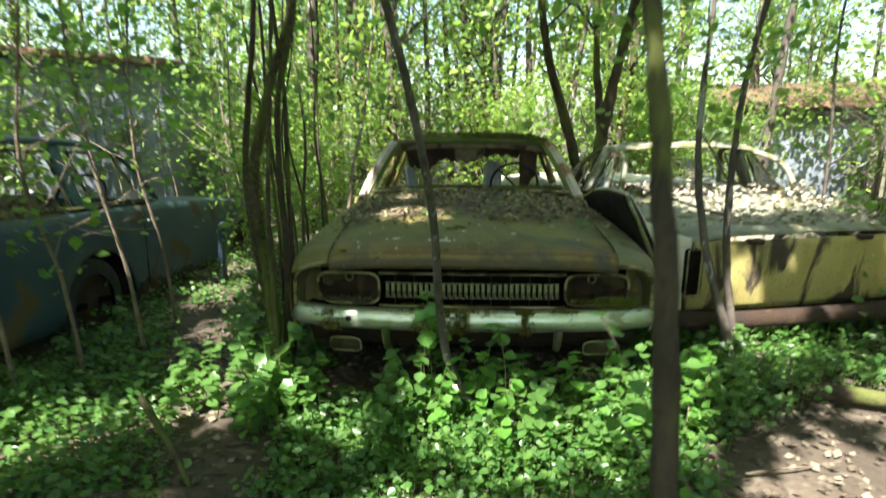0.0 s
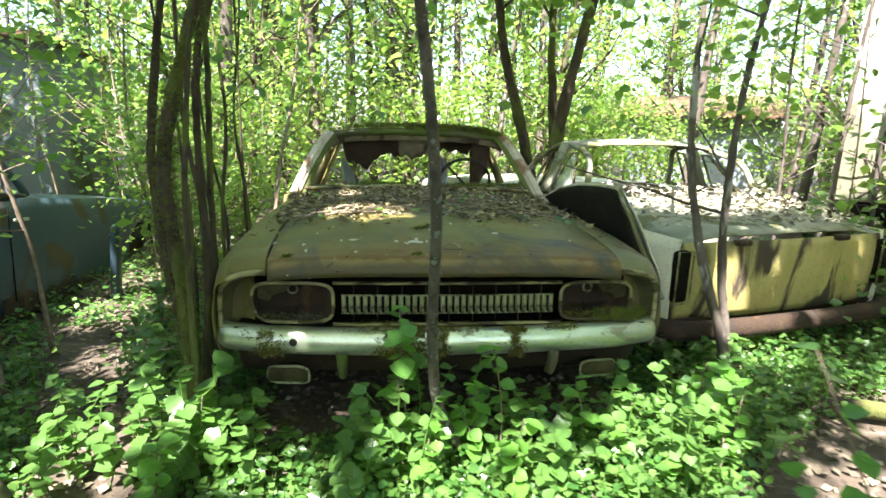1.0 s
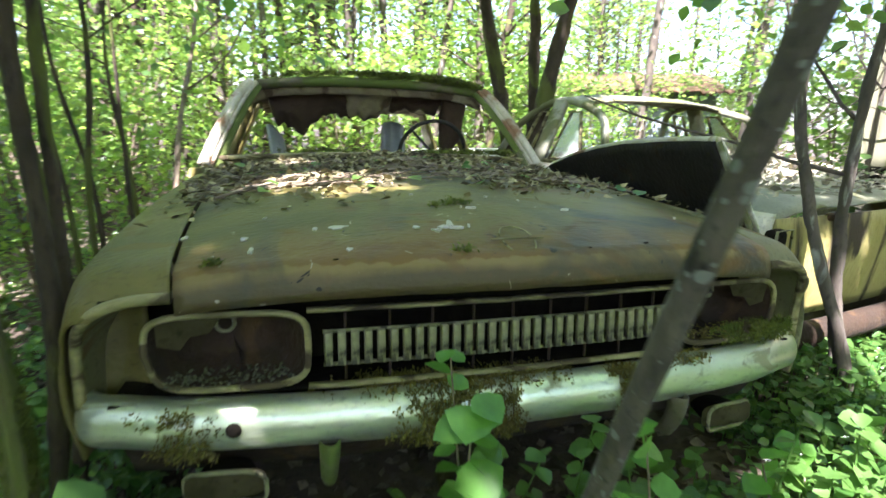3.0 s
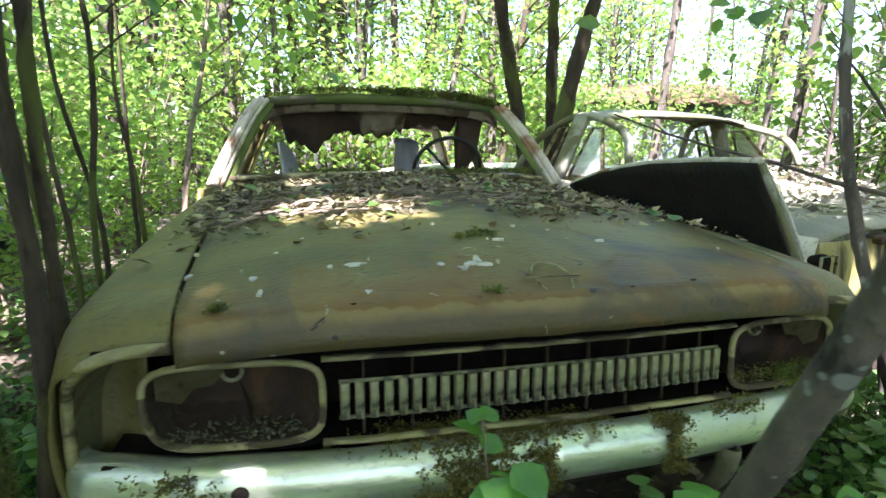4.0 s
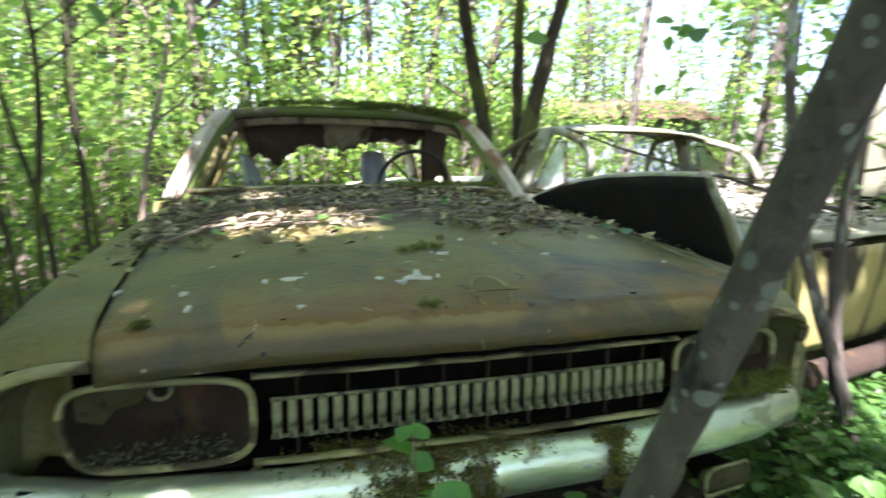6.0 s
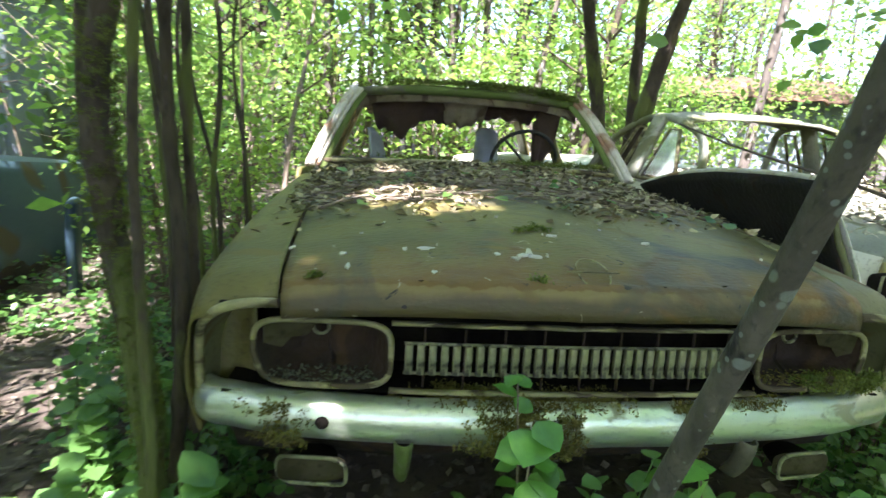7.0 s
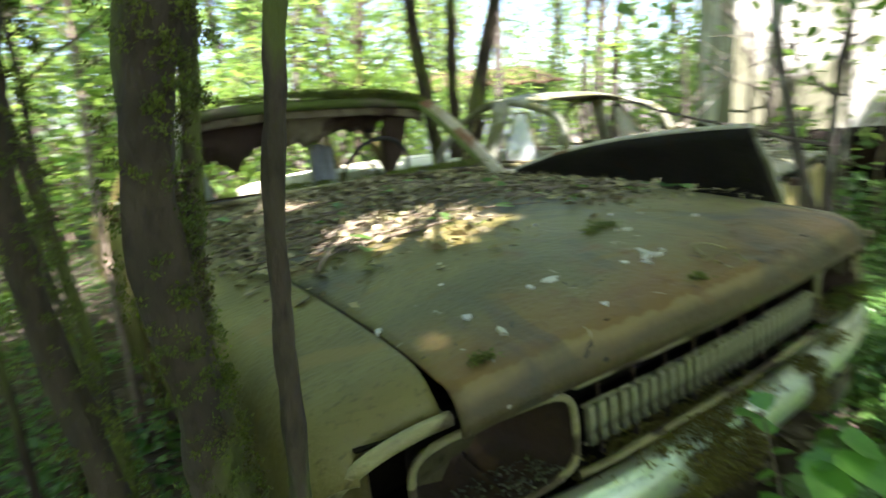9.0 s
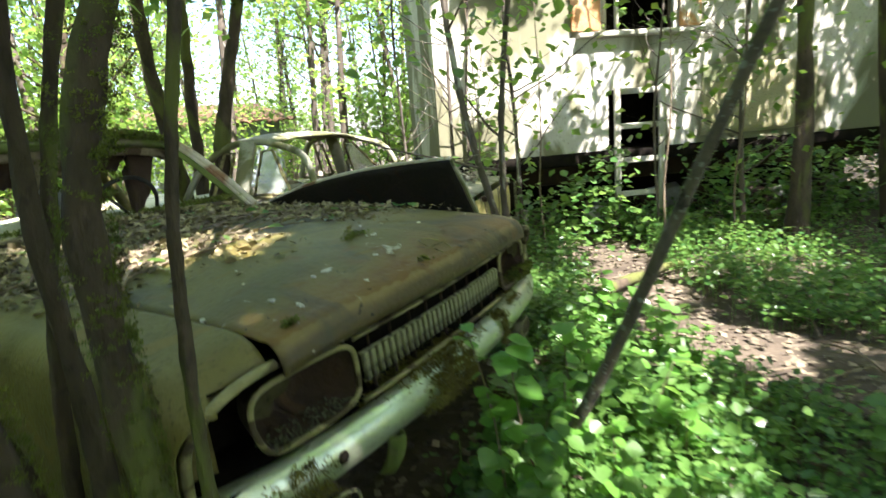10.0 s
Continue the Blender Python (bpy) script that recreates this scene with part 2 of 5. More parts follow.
WALLP = surface("mossy_cream_panel", [(0.42, 0.40, 0.33), (0.54, 0.53, 0.47)], 2.2, 0.7, bump=0.2, fine=50,
                stain=(0.17, 0.165, 0.10), stain_scale=1.3, stain_at=0.45, stretch=(1, 1, 0.5))
ORANGE = surface("orange_rusty_board", [(0.50, 0.20, 0.06), (0.62, 0.38, 0.20)], 5, 0.85, bump=0.4,
                 stain=(0.65, 0.62, 0.52), stain_scale=3, stain_at=0.55)
WHITEW = surface("weathered_white_wood", [(0.52, 0.50, 0.42), (0.36, 0.34, 0.27)], 9, 0.85, bump=0.6, stretch=(1, 1, 0.3))
RUBBLE = surface("crumbled_rubble", [(0.04, 0.042, 0.02), (0.095, 0.10, 0.055)], 30, 0.95, bump=0.5, island=0.5)
GLASS = surface("dusty_glass", [(0.028, 0.024, 0.012), (0.06, 0.052, 0.026)], 14, 0.9, bump=0.3, fine=50, spec=0.08)
PANE = surface("dusty_clear_glass", [(0.55, 0.60, 0.55), (0.70, 0.74, 0.70)], 6, 0.12, bump=0.02, fine=30)
PANE.node_tree.nodes["Principled BSDF"].inputs["Transmission Weight"].default_value = 0.85
TYRE = surface("cracked_rubber", [(0.02, 0.02, 0.019), (0.04, 0.038, 0.034)], 12, 0.9, bump=0.5)
SOIL = surface("leafy_soil", [(0.050, 0.036, 0.023), (0.098, 0.075, 0.050)], 2.5, 1.0, bump=0.9, fine=35,
               stain=(0.13, 0.105, 0.072), stain_scale=9, stain_at=0.57)
DEAD = surface("dead_leaves", [(0.095, 0.073, 0.045), (0.21, 0.175, 0.115)], 30, 0.9, bump=0.3, island=0.55)
TWIG = surface("dry_twig", [(0.13, 0.095, 0.06), (0.20, 0.16, 0.11)], 20, 0.95, bump=0.5)
STONE = surface("pale_stone", [(0.24, 0.23, 0.20), (0.36, 0.35, 0.32)], 6, 0.95, bump=0.6)
LEAF = foliage("sapling_leaves", (0.055, 0.135, 0.024), (0.14, 0.245, 0.038), 0.55)
LEAFB = foliage("forest_leaves", (0.064, 0.145, 0.028), (0.17, 0.27, 0.046), 0.6)
GRASS = foliage("undergrowth_leaves", (0.036, 0.110, 0.022), (0.115, 0.215, 0.046), 0.42)
BRIGHTL = foliage("young_leaves", (0.07, 0.20, 0.025), (0.12, 0.26, 0.045), 0.45)


# ---- mesh tools ----
class Geo:
    def __init__(self):
        self.v, self.f = [], []

    def add(self, v, f):
        k = len(self.v)
        self.v += [tuple(p) for p in v]
        self.f += [tuple(i + k for i in q) for q in f]
        return self

    def mesh(self, name, mat, smooth=True):
        me = bpy.data.meshes.new(name)
        me.from_pydata(self.v, [], self.f)
        me.materials.append(mat)
        if smooth:
            me.polygons.foreach_set("use_smooth", [True] * len(me.polygons))
        return me


def part(name, geo, mat, parent=None, label="", smooth=True, thick=0.0, m=None):
    """One mesh object, under parent if given."""
    ob = new(name, geo.mesh(name, mat, smooth) if isinstance(geo, Geo) else geo)
    if parent:
        ob.parent = parent
    if m is not None:
        ob.matrix_basis = m
    if label:
        tagged(ob, label)
    if thick:
        s = ob.modifiers.new("skin", "SOLIDIFY")
        s.thickness, s.offset = thick, -1
    return ob


def thing(name, label, category, m=None, group="", kind=""):
    ob = tagged(new(name), label, category, group, kind)
    if m is not None:
        ob.matrix_basis = m
    return ob


def tube(pts, radii, n=8, geo=None, cap=True, rough=0.0, seed=0):
    """A round bar along points; rough makes its outline uneven."""
    geo = geo or Geo()
    pts = [Vector(p) for p in pts]
    if isinstance(radii, (int, float)):
        radii = [radii] * len(pts)
    v, f, ref = [], [], None
    for i, p in enumerate(pts):
        d = (pts[min(i + 1, len(pts) - 1)] - pts[max(i - 1, 0)]).normalized()
        if ref is None:
            ref = d.orthogonal().normalized()
        ref = (ref - d * ref.dot(d)).normalized()
        s = d.cross(ref)
        for k in range(n):
            a = 2 * math.pi * k / n
            r = radii[i]
            if rough:
                r *= 1 + rough * noise.noise(p * 7 + Vector((math.cos(a) * 2 + seed, math.sin(a) * 2, 0)))
                r += min(0.006, radii[i]) * rough * 1.2 * noise.noise(p * 26 + Vector((math.cos(a) * 3 + seed, math.sin(a) * 3, 0)))
            v.append(p + (ref * math.cos(a) + s * math.sin(a)) * r)
    for i in range(len(pts) - 1):
        for k in range(n):
            f.append((i * n + k, i * n + (k + 1) % n, (i + 1) * n + (k + 1) % n, (i + 1) * n + k))
    if cap:
        f += [tuple(range(n))[::-1], tuple((len(pts) - 1) * n + k for k in range(n))]
    return geo.add(v, f)


def smooth_path(pts, k=6):
    """Points along a soft curve through pts."""
    p = [Vector(q) for q in pts]
    out = []
    for i in range(len(p) - 1):
        a, b, c, d = p[max(i - 1, 0)], p[i], p[i + 1], p[min(i + 2, len(p) - 1)]
        for j in range(k):
            t = j / k
            out.append(0.5 * ((2 * b) + (c - a) * t + (2 * a - 5 * b + 4 * c - d) * t * t + (3 * b - a - 3 * c + d) * t ** 3))
    return out + [p[-1]]


def sheet(fn, nu, nv, geo=None):
    """A grid fn(u, v), u and v from 0 to 1."""
    geo = geo or Geo()
    v = [fn(i / nu, j / nv) for j in range(nv + 1) for i in range(nu + 1)]
    f = [(j * (nu + 1) + i, j * (nu + 1) + i + 1, (j + 1) * (nu + 1) + i + 1, (j + 1) * (nu + 1) + i)
         for j in range(nv) for i in range(nu)]
    return geo.add(v, f)


def box(c, s, bevel=0.004, geo=None, turn=None):
    """A box with bevelled edges, centre c and full sizes s."""
    geo = geo or Geo()
    bm = bmesh.new()
    bmesh.ops.create_cube(bm, size=1)
    for q in bm.verts:
        q.co = Vector((q.co.x * s[0], q.co.y * s[1], q.co.z * s[2]))
    if bevel:
        bmesh.ops.bevel(bm, geom=bm.edges[:], offset=min(bevel, min(s) * 0.45), segments=2, affect="EDGES", profile=0.5)
    m = turn or Matrix()
    bm.verts.ensure_lookup_table()
    vs = [m @ q.co + Vector(c) for q in bm.verts]
    fs = [tuple(q.index for q in fc.verts) for fc in bm.faces]
    bm.free()
    return geo.add(vs, fs)


def lathe(profile, n=24, geo=None, m=None):
    """A turned body about x: profile of (x, r)."""
    geo, m = geo or Geo(), m or Matrix()
    v = [m @ Vector((x, r * math.cos(2 * math.pi * k / n), r * math.sin(2 * math.pi * k / n))) for x, r in profile for k in range(n)]
    f = [(i * n + k, i * n + (k + 1) % n, (i + 1) * n + (k + 1) % n, (i + 1) * n + k) for i in range(len(profile) - 1) for k in range(n)]
    return geo.add(v, f)


LEAF8 = np.array([(0, 0, 0), (0, 1, -0.06), (-.26, .16, .06), (-.43, .42, .09), (-.27, .76, .04), (.26, .16, .06), (.43, .42, .09), (.27, .76, .04)])
LEAF8F = np.array([(0, 1, 4, 3, 2), (0, 5, 6, 7, 1)])
LEAF4 = np.array([(0, 0, 0), (-.36, .45, .08), (0, 1, 0), (.36, .45, .08)])
LEAF4F = np.array([(0, 3, 2, 1)])


def leaves(rng, pos, size, droop=0.3, fine=True, width=1.0, spread=0.6):
    """Arrays of leaf vertices and faces: one leaf at each place, turned about at random."""
    n = len(pos)
    T, Fc = (LEAF8, LEAF8F) if fine else (LEAF4, LEAF4F)
    yaw = rng.uniform(0, 2 * np.pi, n)
    pit = rng.normal(-droop, spread * 0.7, n)
    rol = rng.normal(0, spread, n)
    d = np.stack([np.cos(yaw) * np.cos(pit), np.sin(yaw) * np.cos(pit), np.sin(pit)], 1)
    s = np.stack([-np.sin(yaw), np.cos(yaw), 0 * yaw], 1)
    u = np.cross(s, d) * -1
    s2 = s * np.cos(rol)[:, None] + u * np.sin(rol)[:, None]
    u2 = np.cross(s2, d) * -1
    sz = size if np.ndim(size) else rng.uniform(0.65, 1.2, n) * size
    T = T * np.array([width, 1, 1])
    v = pos[:, None, :] + sz[:, None, None] * (T[None, :, 0:1] * s2[:, None] + T[None, :, 1:2] * d[:, None] + T[None, :, 2:3] * u2[:, None])
    f = Fc[None] + (np.arange(n) * len(T))[:, None, None]
    return v.reshape(-1, 3), f.reshape(-1, Fc.shape[1])


def leaf_mesh(name, v, f, mat):
    me = bpy.data.meshes.new(name)
    me.vertices.add(len(v))
    me.vertices.foreach_set("co", np.ascontiguousarray(v, dtype=np.float32).ravel())
    k = f.shape[1]
    me.loops.add(f.size)
    me.loops.foreach_set("vertex_index", np.ascontiguousarray(f, dtype=np.int32).ravel())
    me.polygons.add(len(f))
    me.polygons.foreach_set("loop_start", np.arange(0, f.size, k, dtype=np.int32))
    me.materials.append(mat)
    me.update(calc_edges=True)
    me.validate()
    return me


def wob(x, y, s=1.0, seed=0.0):
    return noise.noise(Vector((x * s + seed, y * s - seed, seed * 0.7)))


# ---- ground ----
def ground_z(x, y):
    near = math.exp(-((x / 14) ** 2 + ((y - 3) / 14) ** 2))
    return near * (0.035 * wob(x, y, 0.7, 3) + 0.015 * wob(x, y, 2.6, 9)) - 0.02


_g = Geo()
_ax = [-600, -200, -60, -25] + [(-14 + 0.35 * i) for i in range(81)] + [25, 60, 200, 600]
_v = [(x, y + 3, ground_z(x, y + 3)) for y in _ax for x in _ax]
_n = len(_ax)
_g.add(_v, [(j * _n + i, j * _n + i + 1, (j + 1) * _n + i + 1, (j + 1) * _n + i) for j in range(_n - 1) for i in range(_n - 1)])
tagged(part("ground", _g, SOIL), "dark brown leafy forest soil with bare trodden paths", "ground", kind="structure")


# ---- the olive wreck ----
def lip_y(x):
    """Where the bonnet's front edge lies, bowed forward in the middle."""
    return -0.20 + 0.13 * x * x


def top_z(x, y):
    """Height of bonnet and wing tops."""
    s = max(0.0, min(1.0, (y + 0.20) / 1.65))
    z = 0.728 + 0.247 * s ** 0.36
    z -= 0.055 * (abs(x) / 0.7) ** 2.6
    z += 0.010 * math.exp(-(x / 0.09) ** 2) * min(1, s * 3)
    return z


def wreck():
    car = thing("wrecked_sedan", "derelict olive sedan with rusty bonnet and no windscreen, sunk in undergrowth", "car", CAR)

    # bonnet: rolls over at its front lip
    def bon(u, v):
        x = (u * 2 - 1) * (0.665 + 0.05 * v)
        yf, yr = lip_y(x), 1.42 + 0.10 * (x / 0.7) ** 2
        if v < 0.08:
            a = (1 - v / 0.08) * 1.75
            zc = top_z(x, yf + 0.045)
            return (x, yf + 0.045 - 0.045 * math.sin(a), zc - 0.066 + 0.066 * math.cos(a) + 0.002 * wob(x, v, 14))
        y = yf + 0.045 + (yr - yf - 0.045) * (v - 0.08) / 0.92
        dent = 0.006 * wob(x, y, 3.0, 5) + 0.0015 * wob(x, y, 14.0, 2)
        return (x, y, top_z(x, y) + dent)
    part("bonnet", sheet(bon, 60, 75), BONNET, car, "olive-brown bonnet with rust along its front edge", thick=0.006)
    # ring where the badge sat, with a bar through it
    ring = Geo()
    for a0, a1 in ((0.2, 2.9), (3.3, 6.1)):
        pts = []
        for i in range(15):
            a = a0 + (a1 - a0) * i / 14
            x, y = 0.036 * math.cos(a), -0.128 + 0.052 * math.sin(a)
            pts.append((x, y, top_z(x, y) + 0.002))
        tube(pts, 0.002, 5, ring)
    tube([(x, -0.128, top_z(x, -0.128) + 0.002) for x in (-0.06, 0.0, 0.06)], 0.0016, 5, ring)
    part("badge_ring", ring, TRIM, car, "pale worn ring left by a badge")
    for hx, hy in ((-0.38, -0.155), (0.15, -0.165), (0.3, -0.15)):
        h = lathe([(-0.001, 0.0), (0.0, 0.0045), (0.002, 0.0058), (0.002, 0.0)], 10, m=pose(hx, hy, top_z(hx, hy) + 0.001, 0, -75, 90))
        part("bolt_hole", h, BLACK, car)

    # wings
    arch_y, arch_z, arch_r = 0.78, 0.27, 0.37
    for sx in (-1, 1):
        def wing(u, v):
            y0 = 0.0 + 0.02
            # u: 0 at bonnet seam, 1 at lower edge
            seam = 0.675 + 0.05 * v
            dip, fwd = 0.0, 0.0
            if v < 0.06:
                a = (1 - v / 0.06) * 1.65
                dip, fwd = 0.05 * (1 - math.cos(a)), 0.045 - 0.045 * math.sin(a)
            if u < 0.30:
                x = seam + (0.81 - seam) * (u / 0.30)
                yf = lip_y(x)
                y = yf + (1.50 - yf) * v if v >= 0.06 else yf + 0.06 * (1.50 - yf) - 0.045 + fwd - 0.02 * (1 - v / 0.06)
                z = top_z(x, max(y, yf + 0.04)) + 0.004 * wob(x, y, 4, 1) - dip
                return (sx * x, y, z)
            if u < 0.5:
                a = (u - 0.30) / 0.20 * math.pi / 2
                yf = lip_y(0.81) + 0.05 * (u - 0.3) / 0.2
                y = yf + (1.50 - yf) * v
                zt = top_z(0.81, y) - dip
                return (sx * (0.81 + 0.06 * math.sin(a)), y, zt - 0.07 * (1 - math.cos(a)))
            yf = lip_y(0.81) + 0.05
            y = yf + (1.50 - yf) * v
            zt = top_z(0.81, y) - 0.07 - dip
            low = 0.27
            if abs(y - arch_y) < arch_r:
                low = max(low, arch_z + math.sqrt(arch_r ** 2 - (y - arch_y) ** 2))
            if y < 0.2:
                low = 0.40
            k = (u - 0.5) / 0.5
            z = zt + (low - zt) * k
            return (sx * (0.87 + 0.012 * math.sin(k * math.pi) - 0.02 * k * k), y, z)
        part("wing", sheet(wing, 40, 60), FENDER if sx > 0 else OLIVE, car, "dented front wing with faded paint", thick=0.005)
        # bright brow round the lamp recess
        brow = [(sx * 0.672, -0.125, 0.722), (sx * 0.73, -0.122, 0.720), (sx * 0.79, -0.110, 0.704), (sx * 0.835, -0.085, 0.666),
                (sx * 0.852, -0.06, 0.61), (sx * 0.855, -0.05, 0.50)]
        part("brow_trim", tube(smooth_path(brow), 0.011, 8), TRIM, car, "pale flaking edge trim")
        # recess wall behind brow
        def recess(u, v):
            p = smooth_path(brow)
            q = p[min(int(u * (len(p) - 1)), len(p) - 1)]
            return (q.x - sx * 0.03 * v, q.y + 0.12 * v, q.z - 0.012 * v)
        part("lamp_recess", sheet(recess, 30, 4), FENDER, car)
        part("corner_panel", sheet(lambda u, v: (sx * (0.845 - 0.10 * u), 0.03 + 0.02 * math.sin(u * 3) - 0.02 * u, 0.48 + (0.22 - 0.03 * (1 - u)) * v), 6, 6), OLIVE, car, thick=0.004)

    # black sheets behind grille and lamps; the cavity's shade is in their colour
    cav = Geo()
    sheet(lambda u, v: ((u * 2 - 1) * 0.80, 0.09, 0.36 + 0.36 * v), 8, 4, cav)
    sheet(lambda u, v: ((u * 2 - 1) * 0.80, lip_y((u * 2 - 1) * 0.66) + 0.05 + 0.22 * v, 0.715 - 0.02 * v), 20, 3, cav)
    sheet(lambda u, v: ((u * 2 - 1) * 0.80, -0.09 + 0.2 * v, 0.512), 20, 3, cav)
    part("cavity_shade_panel", cav, BLACK, car, "black panel standing in for the shade of the front cavity", thick=0.004)

    def face_y(x):
        return -0.135 + 0.07 * x * x
    # trim strips
    for z, r, lab in ((0.683, 0.0065, ""), (0.527, 0.0072, "")):
        g = Geo()
        sheet(lambda u, v: ((u * 2 - 1) * 0.435, face_y((u * 2 - 1) * 0.435) - 0.012 * math.sin(v * math.pi), z - r + 2 * r * v + 0.002 * wob(u * 4, z, 3)), 40, 5, g)
        part("grille_strip", g, TRIM, car, "pale corroded trim strip", thick=0.004)
    # rails and upright bars
    for z in (0.634, 0.566):
        part("grille_rail", tube([((i / 20 * 2 - 1) * 0.405, face_y((i / 20 * 2 - 1) * 0.405) + 0.012, z) for i in range(21)], 0.004, 6), BARS, car)
    bar = box((0, 0, 0), (0.0160, 0.016, 0.070), 0.003).mesh("bar", BARS)
    slot = 31
    for i in range(slot):
        x = -0.395 + 0.79 * i / (slot - 1)
        part("bar", bar, BARS, car, m=pose(x, face_y(x) + 0.006, 0.60, random.uniform(-2, 2), 0, random.uniform(-6, 6)))
    strut = box((0, 0, 0), (0.0045, 0.008, 0.15), 0.001).mesh("strut", RUST)
    for i in range(9):
        x = -0.36 + 0.72 * i / 8
        part("strut", strut, RUST, car, m=pose(x, face_y(x) + 0.018, 0.605))
    # headlamps
    for sx in (-1, 1):
        c = Vector((sx * 0.582, -0.11, 0.608))
        hw, hh = 0.148, 0.074

        def rim(a):
            ca, sa = math.cos(a), math.sin(a)
            p = 4.5
            r = (abs(ca) ** p + abs(sa) ** p) ** (-1 / p)
            x = c.x + hw * ca * r
            z = c.z + hh * sa * r
            if sa < 0 and ca * sx > 0:
                x -= sx * 0.022 * abs(sa)
            return Vector((x, 0.07 * x * x - 0.135, z))
        loop = [rim(2 * math.pi * i / 56) for i in range(57)]
        lamp = part("headlamp", tube(loop, 0.0068, 8, cap=False), TRIM, car, "broken rectangular headlamp with rusty bowl and pale rim")

        def bowl(u, v):
            p = rim(2 * math.pi * u)
            k = 1 - v
            e = 0.13 * math.sin(v * math.pi / 2) if v < 0.75 else 0.12
            return (c.x + (p.x - c.x) * (0.99 * k ** 0.45), p.y * k + (1 - k) * c.y + e, c.z + (p.z - c.z) * (0.99 * k ** 0.45))
        part("reflector_bowl", sheet(bowl, 48, 14), RUST, lamp, "rust-red empty reflector bowl")
        part("bulb_socket", tube([(c.x - 0.01 + 0.018 * math.cos(a), c.y + 0.07, c.z + 0.038 + 0.018 * math.sin(a)) for a in [2 * math.pi * i / 16 for i in range(17)]], 0.0045, 6, cap=False), BARS, lamp, "grey bulb socket ring")
        # rag of broken pane in upper corner
        sh = Geo()
        sh.add([(c.x - sx * -0.13, c.y + 0.02, c.z + 0.065), (c.x + sx * 0.13, c.y + 0.03, c.z + 0.01), (c.x + sx * 0.09, c.y + 0.03, c.z + 0.0),
                (c.x + sx * 0.07, c.y + 0.03, c.z + 0.025), (c.x + sx * 0.035, c.y + 0.03, c.z + 0.03), (c.x + sx * 0.01, c.y + 0.02, c.z + 0.066)], [(0, 1, 2, 3, 4, 5)])
        part("broken_pane", sh, GLASS, lamp, "jagged remnant of dusty glass", smooth=False, thick=0.003)
        deb = Geo()
        rng = random.Random(5 + sx)
        for i in range(240):
            x = c.x + rng.uniform(-0.12, 0.12)
            box((x, c.y + 0.02 + rng.uniform(-0.03, 0.05), c.z - 0.066 + rng.uniform(0, 0.014)), (rng.uniform(0.003, 0.009), rng.uniform(0.003, 0.007), rng.uniform(0.0015, 0.003)), 0.0005, deb,
                pose(0, 0, 0, rng.uniform(0, 60), rng.uniform(0, 60), rng.uniform(0, 180)))
        tagged(part("debris", deb, RUBBLE if sx < 0 else MOSSD, lamp, "crumbled paint and rubble"), kind="stuff")

    # bumper
    def bump_y(x):
        ax = abs(x)
        y = -0.205 + 0.13 * min(ax, 0.68) ** 2
        if ax > 0.68:
            y += 0.37 * (ax - 0.68)
        return y

    def bumper(x0, x1):
        def fn(u, v):
            s = x0 + (x1 - x0) * u
            ax = abs(s)
            if ax <= 0.80:
                px, py = s, bump_y(s)
            else:
                a = min((ax - 0.80) / 0.11, 1) * math.pi / 2
                px = math.copysign(0.80 + 0.075 * math.sin(a), s)
                py = bump_y(0.80) + 0.075 * (1 - math.cos(a)) + max(0, ax - 0.91)
            an = (v - 0.5) * math.pi * 1.15
            return (px * (1 - 0.02 * (1 - math.cos(an))), py + 0.042 * (1 - math.cos(an)), 0.468 + 0.052 * math.sin(an) + 0.002 * wob(s, v, 6))
        return sheet(fn, 44, 16)
    bp = part("bumper", bumper(-1.2, -0.032), CHROME, car, "pitted chrome bumper with moss and dents", thick=0.003)
    part("bumper_half", bumper(-0.028, 1.2), CHROME, bp, thick=0.003)
    hole = lathe([(-0.003, 0.0), (-0.0045, 0.013), (0.0, 0.015), (0.002, 0.0)], 12, m=pose(-0.575, bump_y(-0.575) - 0.001, 0.472, 0, 0, 90))
    part("bolt_hole", hole, BLACK, bp)
    for sx in (-1, 1):
        def pad(u, v):
            a = (u - 0.5) * math.pi
            z = 0.435 - 0.11 * v
            return (sx * 0.40 + 0.018 * math.sin(a) * (1 - 0.3 * v), bump_y(0.425) + 0.02 - 0.035 * math.cos(a) + 0.05 * v * v, z)
        part("overrider", sheet(pad, 12, 8), ROOFP, bp, "small upright bumper pad with dull mossy paint", thick=0.004)
        fl = [(sx * 0.60 + 0.078 * math.copysign(abs(math.cos(a)) ** 0.5, math.cos(a)), -0.12 + 0.02 * math.cos(a) * sx, 0.335 + 0.032 * math.copysign(abs(math.sin(a)) ** 0.5, math.sin(a))) for a in [2 * math.pi * i / 28 for i in range(29)]]
        fog = part("front_lamp", tube(fl, 0.0048, 6, cap=False), BARS, car, "oblong lamp below the bumper with pale rim")
        part("lens", sheet(lambda u, v: (sx * 0.60 + 0.076 * math.copysign(abs(math.cos(2 * math.pi * u)) ** 0.5, math.cos(2 * math.pi * u)) * v, -0.114 - 0.012 * (1 - v * v), 0.335 + 0.031 * math.copysign(abs(math.sin(2 * math.pi * u)) ** 0.5, math.sin(2 * math.pi * u)) * v), 24, 5), GLASS, fog)
        part("lamp_body", sheet(lambda u, v: (sx * 0.60 + 0.07 * math.cos(2 * math.pi * u) * (1 - 0.3 * v), -0.11 + 0.07 * v, 0.335 + 0.03 * math.sin(2 * math.pi * u) * (1 - 0.3 * v)), 20, 3), BLACK, fog)
